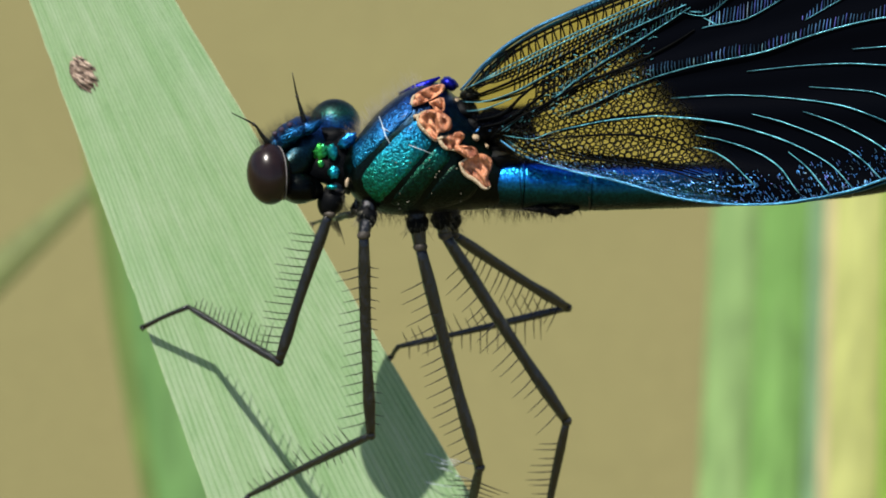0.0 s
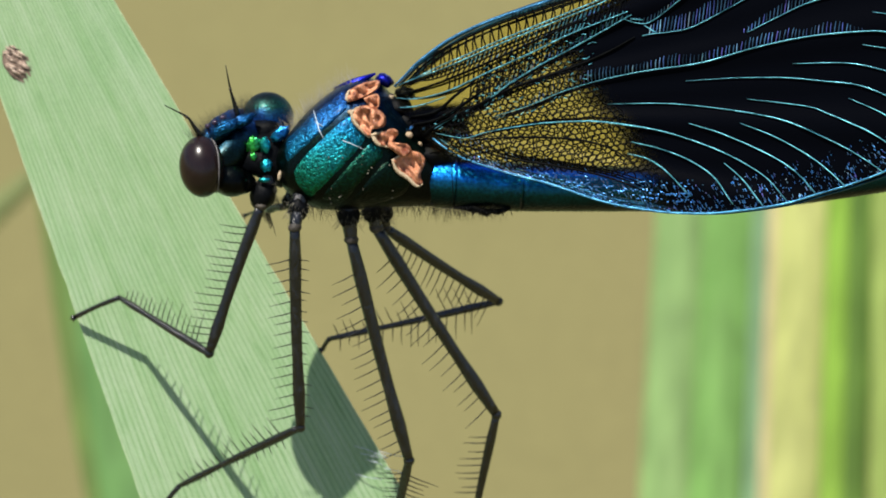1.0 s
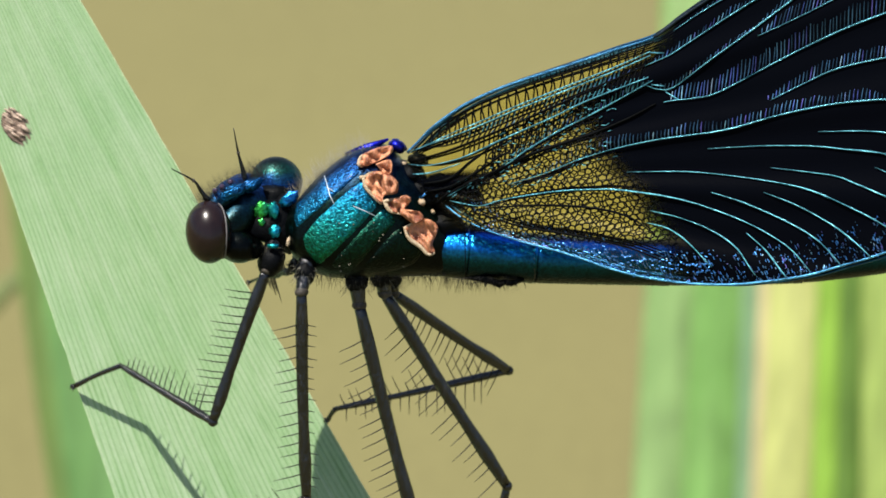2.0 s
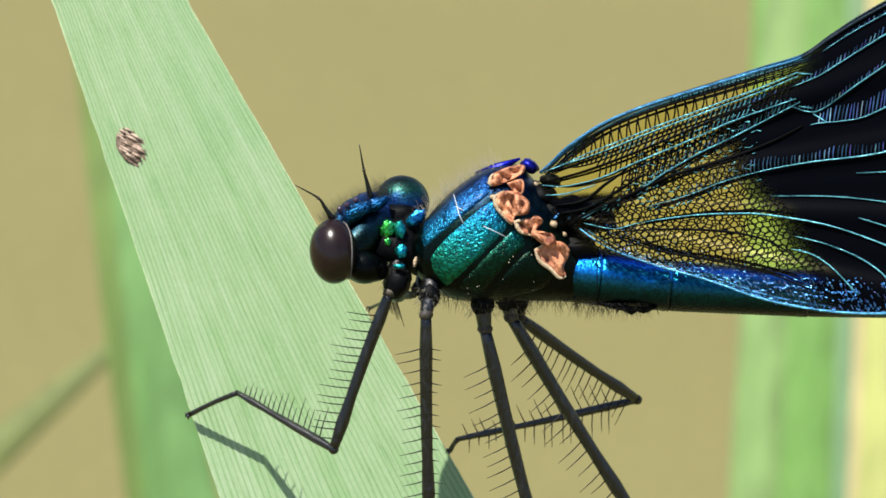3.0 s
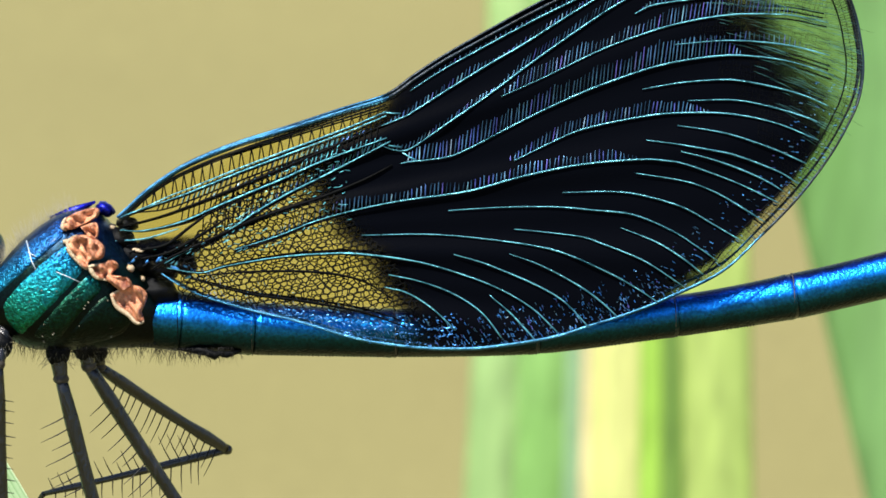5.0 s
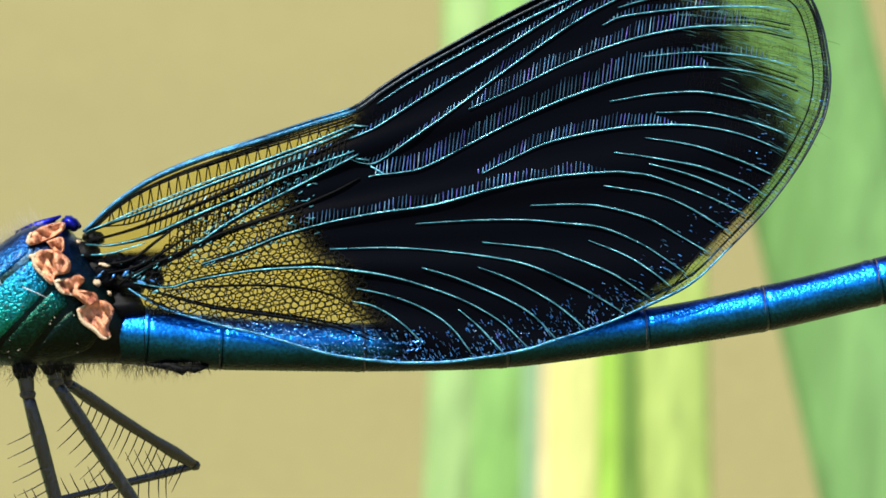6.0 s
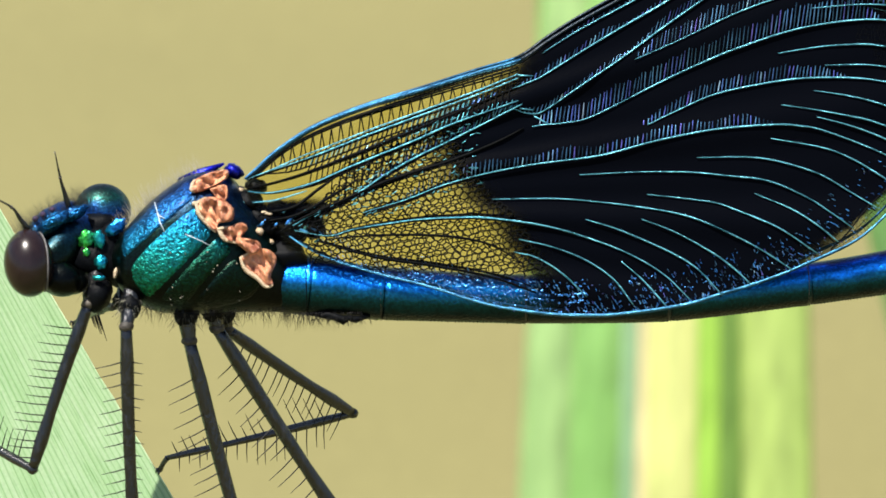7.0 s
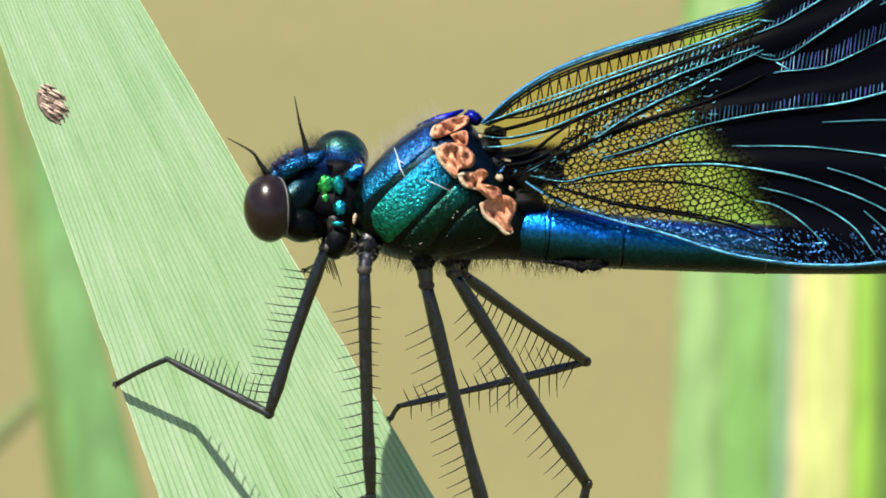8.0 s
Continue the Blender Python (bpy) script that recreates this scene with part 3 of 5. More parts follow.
def build_thorax():
    bm = bmesh.new()
    dense = glide([Vector(s[:3]) for s in THORAX], 6)
    dense2 = glide([Vector(s[3:] + (0,)) if len(s[3:]) == 2 else Vector((s[3], s[4], 0)) for s in THORAX], 6)
    widths = np.interp(np.linspace(0, 1, len(dense)), np.linspace(0, 1, len(THORAX)), [s[4] for s in THORAX])
    rings = []
    n = 40
    for i, (a, b) in enumerate(zip(dense, dense2)):
        bottom, top = Vector((a.x, midline(a.x), a.y)), Vector((a.z, midline(a.z), b.x))
        mid, half = (bottom + top) / 2, (top - bottom) / 2
        ring = []
        for k in range(n):
            t = 2 * math.pi * k / n
            c, s = math.cos(t), math.sin(t)
            e = 2 / 2.4
            c, s = math.copysign(abs(c) ** e, c), math.copysign(abs(s) ** e, s)
            p = mid + half * c + Vector((0, s * float(widths[i]), 0))
            p += Vector((0, 0.06 * noise.noise(p * 1.1), 0))
            ring.append(bm.verts.new(p))
        rings.append(ring)
    for a, b in zip(rings, rings[1:]):
        for k in range(n):
            bm.faces.new((a[k], a[(k + 1) % n], b[(k + 1) % n], b[k]))
    bm.faces.new(rings[0][::-1])
    bm.faces.new(rings[-1])
    bmesh.ops.recalc_face_normals(bm, faces=bm.faces)
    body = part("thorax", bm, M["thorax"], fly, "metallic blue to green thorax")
    # the coloured plates lie between black sutures
    for name, mat, label, upper, lower in (
            ("dorsal_plate", "dorsal", "blue dorsal plate", ((-8.62, 2.05), (-7.45, 3.15), (-5.7, 4.5)), ((-8.4, 1.0), (-7.15, 2.05), (-5.3, 3.6))),
            ("humeral_plate", "humeral", "teal wrinkled side plate", ((-8.25, 0.75), (-6.95, 2.02), (-5.15, 3.5)), ((-7.35, -0.65), (-6.25, 0.38), (-4.6, 2.05))),
            ("lateral_plate", "lateral", "dark green side plate", ((-7.0, -0.6), (-5.75, 0.7), (-4.45, 2.05)), ((-5.8, -0.85), (-4.75, 0.4), (-3.9, 1.3))),
            ("rear_plate", "rear_plate", "blackish green rear plate", ((-5.55, -0.75), (-4.5, 0.45), (-3.7, 1.2)), ((-4.5, -0.95), (-3.2, -0.6), (-2.5, 0.1)))):
        bm = bmesh.new()
        a, b = (glide([Vector((x, 0, z)) for x, z in row], 12) for row in (upper, lower))
        m, grid = 14, []
        for i, (p, q) in enumerate(zip(a, b)):
            e = i / (len(a) - 1)
            row = []
            for k in range(m + 1):
                f = k / m
                g = p.lerp(q, f)
                bulge = (1 - (2 * f - 1) ** 6) * (1 - (2 * e - 1) ** 8)
                end = 0.25 * math.sqrt(max(0.0, 1 - (2 * f - 1) ** 2)) * (1 if e > 0.5 else -1) * abs(2 * e - 1) ** 6
                x, z = g.x + end * 0.75, g.z + end * 0.6
                wrinkle = 0.03 * noise.noise(Vector((x * 5, z * 5, 1.0))) * bulge
                row.append(bm.verts.new((x, flank(x, z) + 0.05 - 0.16 * bulge - wrinkle, z)))
            grid.append(row)
        for r0, r1 in zip(grid, grid[1:]):
            for k in range(m):
                bm.faces.new((r0[k], r0[k + 1], r1[k + 1], r1[k]))
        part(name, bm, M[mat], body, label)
    bm = bmesh.new()
    tube(bm, [Vector((x, flank(x, z) - 0.2, z)) for x, z in ((-7.05, 3.45), (-6.9, 3.0), (-6.8, 2.6), (-6.6, 2.2))], 0.025, 5)
    tube(bm, [Vector((x, flank(x, z) - 0.2, z)) for x, z in ((-6.95, 2.95), (-6.6, 2.75))], 0.02, 5)
    tube(bm, [Vector((x, flank(x, z) - 0.2, z)) for x, z in ((-5.75, 2.1), (-5.2, 1.85), (-4.7, 1.6))], 0.018, 5)
    part("silk_thread", bm, M["silk"], body, "white silk thread")
    # hinge plates: creased flakes with a raised rim
    flakes = (
        ("sclerite", 2, ((-5.5, 3.96), (-5.34, 4.36), (-4.63, 4.67), (-4.03, 4.72), (-4.1, 4.36), (-4.87, 3.96), (-5.34, 3.84))),
        ("sclerite", 0, ((-4.75, 3.96), (-4.1, 4.13), (-4.03, 3.6), (-4.32, 3.43))),
        ("sclerite", 4, ((-5.27, 3.36), (-4.87, 3.6), (-4.27, 3.53), (-3.79, 3.12), (-3.86, 2.65), (-4.39, 2.53), (-4.5, 2.17), (-4.98, 2.65), (-5.22, 3.0))),
        ("sclerite", 3, ((-4.39, 2.29), (-3.9, 2.4), (-3.43, 2.53), (-3.2, 2.29), (-3.55, 1.98), (-3.43, 1.81), (-2.84, 1.81), (-2.67, 1.45), (-3.08, 1.26), (-3.67, 1.69), (-4.15, 1.88))),
        ("cream", 5, ((-3.5, 1.1), (-3.08, 1.34), (-2.77, 1.45), (-2.36, 1.41), (-2.05, 1.1), (-2.12, 0.74), (-2.29, 0.38), (-2.19, -0.02), (-2.48, -0.1), (-2.84, 0.26), (-3.32, 0.62))))
    for number, (mat, rim, outline) in enumerate(flakes):
        pts = glide([Vector((x, 0, z)) for x, z in outline + outline[:1]], 4)[:-1]
        c = sum(pts, Vector()) / len(pts)
        y0 = min(flank(p.x, p.z) for p in pts) - 0.12
        bm = bmesh.new()
        rings = []
        for f, d in ((0.96, 0.55), (1.03, 0.12), (0.99, -0.05), (0.93, -0.12), (0.84, -0.12), (0.72, -0.1), (0.6, -0.08), (0.48, -0.07), (0.36, -0.06), (0.24, -0.05), (0.12, -0.05)):
            ring = []
            for p in pts:
                q = c + (p - c) * f
                crease = 0.0 if f > 0.98 else 0.85 * abs(noise.noise(Vector((q.x * 2.9 + q.z * 1.9, number * 3.0 + 0.5, q.z * 1.1 - q.x * 1.3)))) - 0.14
                ring.append(bm.verts.new((q.x, y0 + d - crease, q.z)))
            rings.append(ring)
        for a, b in zip(rings, rings[1:]):
            for k in range(len(a)):
                bm.faces.new((a[k], a[(k + 1) % len(a)], b[(k + 1) % len(a)], b[k]))
        bm.faces.new(rings[-1])
        bmesh.ops.recalc_face_normals(bm, faces=bm.faces)
        flake = part("hinge_plate", bm, M["sclerite"], body, "orange creased wing hinge plate")
        if rim:
            bm = bmesh.new()
            tube(bm, [Vector((p.x, y0 - 0.13, p.z)) for p in pts[-4 * rim + 4:] + pts[:5]], [0.03, 0.08, 0.1, 0.08, 0.03], 8)
            part("rim", bm, M["cream"], flake, "cream rim")
    bm = bmesh.new()
    ball(bm, (-3.8, -5.7, 4.72), (0.42, 0.5, 0.3), (0, 30, 0), 16, 10, 0.25)
    tube(bm, [(-6.1, -5.4, 4.3), (-5.2, -5.6, 4.62), (-4.2, -5.8, 5.05)], [0.2, 0.26, 0.05], 10)
    part("crest", bm, M["crest"], body, "violet-blue crest between the wings")
    for x, z, r in ((-0.9, 3.0, 0.34), (-0.1, 3.15, 0.26), (-2.0, 3.1, 0.36), (-3.3, 3.4, 0.5), (-2.7, 2.6, 0.7), (-1.6, 2.3, 0.62), (-0.6, 2.35, 0.42), (-2.9, 4.1, 0.3), (-1.7, 1.2, 0.6), (-2.3, 2.85, 0.42), (-1.3, 2.75, 0.4), (-0.5, 2.55, 0.32)):
        bm = bmesh.new()
        ball(bm, (x, midline(x) - 0.6, z), (r * 1.5, 0.7, r), (0, 8, 0), 16, 10, 0.3)
        part("wing_socket", bm, M["suture"], body, "black wing socket")
    # added flecks whose colours stand in for sparkles on the sockets
    rnd = random.Random(21)
    for k in range(16):
        x, z = rnd.uniform(-3.0, -0.3), rnd.uniform(1.7, 3.0)
        bm = bmesh.new()
        r = rnd.uniform(0.05, 0.12)
        ball(bm, (x, midline(x) - 1.32, z), (r * rnd.uniform(1.2, 2.6), r * 0.6, r * 0.7), (0, rnd.uniform(-50, 30), 0), 12, 8, 0.3)
        part("hinge_sparkle", bm, M[rnd.choice(("sparkle", "sparkle", "vein", "suture", "cream"))], body, "small fleck standing in for a hinge sparkle")
    for x, z, r in ((-3.55, 3.95, 0.2), (-3.35, 3.45, 0.17), (-2.75, 2.2, 0.2), (-2.3, 1.75, 0.16), (-5.35, 3.35, 0.14)):
        bm = bmesh.new()
        ball(bm, (x, flank(x, z) - 0.15, z), (r, r, r * 0.8), (0, 0, 0), 12, 8, 0.3)
        part("hinge_knob", bm, M["cream"], body)
    # fuzz on the back and under the body
    bm = bmesh.new()
    rnd = random.Random(11)
    for i in range(400):
        x = rnd.uniform(-8.8, -5.0)
        low, high, w = thorax_at(x)
        y = midline(x) + rnd.uniform(-1, 1) * w * 0.5
        base = Vector((x, y, high - 0.05 - 0.25 * ((y - midline(x)) / w) ** 2))
        spike(bm, base, base + Vector((rnd.uniform(-0.6, 0.1), rnd.uniform(-0.3, 0.2), rnd.uniform(0.3, 1.15))), 0.0075)
    part("back_fuzz", bm, M["fuzz"], body, "fine pale hairs")
    bm = bmesh.new()
    for i in range(34):
        x, z = rnd.uniform(-7.8, -2.4), rnd.uniform(-1.0, 2.2)
        if thorax_at(x)[0] + 0.2 < z < thorax_at(x)[1] - 0.5:
            r = rnd.uniform(0.012, 0.04)
            ball(bm, (x, flank(x, z) - 0.12, z), (r, r, r), (0, 0, 0), 8, 6, 0.3)
    tagged(part("dust", bm, M["fuzz"], body, "pale dust specks"), kind="stuff")
    bm = bmesh.new()
    for i in range(520):
        x = rnd.uniform(-8.4, 1.5)
        low = thorax_at(x)[0] if x < -1.8 else -1.35
        base = Vector((x, midline(x) + rnd.uniform(-1.4, 0.3), low + 0.15))
        spike(bm, base, base + Vector((rnd.uniform(-0.45, 0.5), rnd.uniform(-0.5, 0.0), -rnd.uniform(0.25, 0.95))), 0.012)
    part("belly_fuzz", bm, M["bristle"], body, "dark belly hairs")


build_thorax()


LEVEL = []


def build_head():
    near, far = Vector((-12.2, -7.5, 0.98)), Vector((-9.38, -4.0, 3.18))
    mid = (near + far) / 2
    bm = bmesh.new()
    axis = (far - near).normalized()
    turn = axis.to_track_quat("X", "Z").to_euler()
    deg = [math.degrees(a) for a in turn]
    ball(bm, mid + Vector((0.1, 0.2, -0.25)), (2.1, 1.0, 1.0), deg, 32, 18, 0.08)
    ball(bm, mid + Vector((-0.55, -0.35, 0.7)), (1.55, 0.6, 0.5), deg, 24, 14, 0.12)
    ball(bm, (-11.0, -6.6, 0.35), (0.95, 0.85, 0.75), (0, 20, 0), 24, 14, 0.06)
    ball(bm, (-10.5, -6.2, 0.2), (0.7, 0.7, 0.55), (0, -10, 0), 20, 12, 0.06)
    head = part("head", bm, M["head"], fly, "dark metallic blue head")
    LEVEL.append(head)
    bm = bmesh.new()
    ball(bm, near, (1.02, 1.12, 1.4), (0, -4, 20), 48, 32)
    eye = part("eye", bm, M["eye"], head, "glossy black-brown compound eye")
    bm = bmesh.new()
    loop = [near + Euler((0, radians(-4), radians(20))).to_matrix() @ Vector((0.55 + 0.02 * math.sin(3 * a), 0.97 * math.cos(a), 1.22 * math.sin(a))) for a in (2 * math.pi * k / 40 for k in range(41))]
    tube(bm, loop, 0.035, 6, cap=False)
    part("eye_rim", bm, M["eye_rim"], eye, "pale rim of the eye")
    bm = bmesh.new()
    ball(bm, far, (1.2, 1.15, 1.15), (0, 20, 20), 40, 26)
    far_part = part("eye", bm, M["far_dome"], head, "dark compound eye with a blue-green sheen")
    bm = bmesh.new()
    ball(bm, (-9.75, -5.15, 2.45), (1.1, 0.55, 0.6), (0, -12, 0), 20, 12, 0.1)
    part("occiput", bm, M["suture"], head, "black back of the head")
    for base, bend, tip in (((-10.67, -6.2, 3.35), (-10.94, -6.8, 4.5), (-11.12, -7.2, 5.58)), ((-12.25, -7.5, 2.4), (-12.83, -8.2, 3.27), (-13.75, -9.0, 3.8))):
        bm = bmesh.new()
        line = glide([base, Vector(base).lerp(Vector(bend), 0.5), bend, tip], 6)
        tube(bm, line, [0.14, 0.1, 0.07, 0.045, 0.02], 8)
        stalk = part("antenna", bm, M["leg"], head)
        bm = bmesh.new()
        ball(bm, bend, (0.075, 0.075, 0.09), (0, 0, 0), 10, 8)
        part("ring", bm, M["joint_skin"], stalk, "pale antenna ring")
    for p, r in (((-11.4, -6.75, 2.62), (0.85, 0.36, 0.27)), ((-10.5, -6.1, 3.0), (0.6, 0.36, 0.24))):
        bm = bmesh.new()
        ball(bm, p, (r[0] * 1.1, r[1], r[2] * 1.15), (0, -28, 0), 28, 18, 0.35)
        part("brow_plate", bm, M["dorsal"], head, "shiny blue brow plate")
    for p in ((-11.65, -7.0, 2.98), (-11.3, -6.7, 3.2), (-11.95, -7.2, 2.8)):
        bm = bmesh.new()
        ball(bm, p, (0.13, 0.13, 0.13), (0, 0, 0), 14, 10)
        part("ocellus", bm, M["ocellus"], head)
    bm = bmesh.new()
    rnd = random.Random(3)
    for i in range(620):
        t = rnd.random()
        base = Vector((-12.5, -7.3, 2.2)).lerp(Vector((-9.9, -5.2, 3.6)), t) + Vector((rnd.uniform(-0.3, 0.3), rnd.uniform(-0.5, 0.5), rnd.uniform(-0.1, 0.1)))
        spike(bm, base, base + Vector((rnd.uniform(-0.55, -0.05), rnd.uniform(-0.4, 0.2), rnd.uniform(0.3, 0.95))), 0.007)
    part("head_bristles", bm, M["bristle"], head, "dark bristles on the crown")
    # neck and collar
    bm = bmesh.new()
    tube(bm, [(-10.3, -5.9, 1.5), (-9.4, -5.7, 1.1), (-8.5, -5.5, 0.9)], [0.8, 0.75, 1.0], 16)
    ball(bm, (-9.5, -5.9, -0.3), (0.6, 0.7, 0.8), (0, 20, 0), 16, 10, 0.1)
    ball(bm, (-9.35, -5.75, 1.35), (0.85, 0.75, 1.05), (0, 0, 0), 20, 14, 0.12)
    ball(bm, (-8.95, -5.3, 2.15), (0.75, 0.7, 0.55), (0, -30, 0), 20, 14, 0.12)
    neck = part("prothorax", bm, M["suture"], fly, "black prothorax")
    LEVEL.append(neck)
    for p, r, t in (((-9.92, -6.55, 1.95), (0.26, 0.16, 0.36), 20), ((-9.38, -6.6, 1.95), (0.22, 0.18, 0.34), -10), ((-8.7, -6.35, 2.45), (0.42, 0.2, 0.26), -38),
                    ((-9.32, -6.6, 1.0), (0.24, 0.16, 0.26), 0), ((-9.95, -6.55, 1.4), (0.18, 0.14, 0.16), 0), ((-9.4, -6.65, 0.35), (0.24, 0.14, 0.1), 0)):
        bm = bmesh.new()
        ball(bm, p, (r[0] * 1.15, r[1] * 0.8, r[2] * 1.1), (0, t, 0), 26, 18, 0.28)
        part("collar_plate", bm, M["collar"], neck, "bright green-blue collar plate")
    bm = bmesh.new()
    ball(bm, (-8.7, -6.7, 0.55), (0.09, 0.12, 0.24), (0, 10, 0), 12, 8, 0.2)
    part("collar_edge", bm, M["cream"], neck, "pale collar edge")


build_head()


def build_abdomen():
    xs = (-2.4, -0.8, 2.3, 8.4, 14.5, 20.57, 25.8, 30.85, 34.6, 37.4, 39.4)
    zc = (0.05, -0.06, -0.44, -0.76, -0.83, -0.28, 0.48, 1.52, 2.38, 3.1, 3.6)
    rr = (1.2, 1.28, 1.14, 1.05, 0.97, 0.91, 1.0, 1.04, 1.1, 1.05, 0.85)

    def centre(x):
        return float(np.interp(x, sx, sz)), float(np.interp(x, sx, sr))
    base = glide([Vector((a, b, c)) for a, b, c in zip(xs, zc, rr)], 8)
    sx, sz, sr = [p.x for p in base], [p.y for p in base], [p.z for p in base]
    for i in range(len(xs) - 1):
        a, b = xs[i], xs[i + 1]
        line, radii = [], []
        for k in range(25):
            e = k / 24
            x = a + (b - a) * e
            z, r = centre(x)
            swell = 1 + 0.05 * (math.exp(-((e - 0.985) / 0.03) ** 2) - 0.6 * math.exp(-((e - 0.0) / 0.02) ** 2)) - 0.02 * math.sin(math.pi * e)
            if e > 0.99:
                swell *= 0.95
            line.append(Vector((x, midline(x), z)))
            radii.append(r * swell)
        bm = bmesh.new()
        tube(bm, line, radii, 28)
        # height round the tube, which places the painted highlight band
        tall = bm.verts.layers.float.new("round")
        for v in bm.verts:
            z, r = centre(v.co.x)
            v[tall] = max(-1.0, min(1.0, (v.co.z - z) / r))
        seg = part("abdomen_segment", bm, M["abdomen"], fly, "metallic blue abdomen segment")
        bm = bmesh.new()
        z, r = centre(b)
        ring = [Vector((b - 0.03, midline(b) + (r + 0.012) * math.cos(t), z + (r + 0.012) * math.sin(t))) for t in (2 * math.pi * k / 28 for k in range(29))]
        tube(bm, ring, 0.02, 5, cap=False)
        part("seam", bm, M["suture" if i < 1 else "joint_skin"], seg, "pale seam")
    for s in (-1, 1):
        bm = bmesh.new()
        tube(bm, glide([(39.2, midline(39.2) + 0.35 * s, 3.8), (40.4, midline(40.0) + 0.75 * s, 4.25), (41.3, midline(41.0) + 0.2 * s, 4.4)], 5), [0.22, 0.2, 0.16, 0.06], 8)
        part("clasper", bm, M["leg"], fly, "black tail clasper")
    # saw-edged keel and lobe under the second segment
    bm = bmesh.new()
    tube(bm, [(-1.0, -5.0, -1.15), (0.0, -5.1, -1.3), (0.4, -5.15, -1.42), (0.7, -5.1, -1.55), (0.9, -5.1, -1.46), (1.2, -5.0, -1.52), (1.8, -4.9, -1.38)], [0.1, 0.2, 0.16, 0.2, 0.13, 0.16, 0.06], 10)
    part("genital_lobe", bm, M["suture"], fly, "black lobe under the abdomen")
    bm = bmesh.new()
    rnd = random.Random(8)
    x = 2.5
    while x < 24:
        z, r = centre(x)
        p = Vector((x, midline(x) - r * 0.35, z - r * 0.93))
        spike(bm, p, p + Vector((0.03, -0.02, -rnd.uniform(0.05, 0.1))), 0.04)
        x += rnd.uniform(0.1, 0.18)
    for i in range(50):
        x = rnd.uniform(-1.0, 1.8)
        p = Vector((x, -5.3, -1.5 + 0.1 * rnd.random()))
        spike(bm, p, p + Vector((rnd.uniform(-0.15, 0.2), -0.1, -rnd.uniform(0.15, 0.4))), 0.02)
    part("keel_bristles", bm, M["bristle"], fly, "short dark keel bristles")


build_abdomen()


LEGS = []


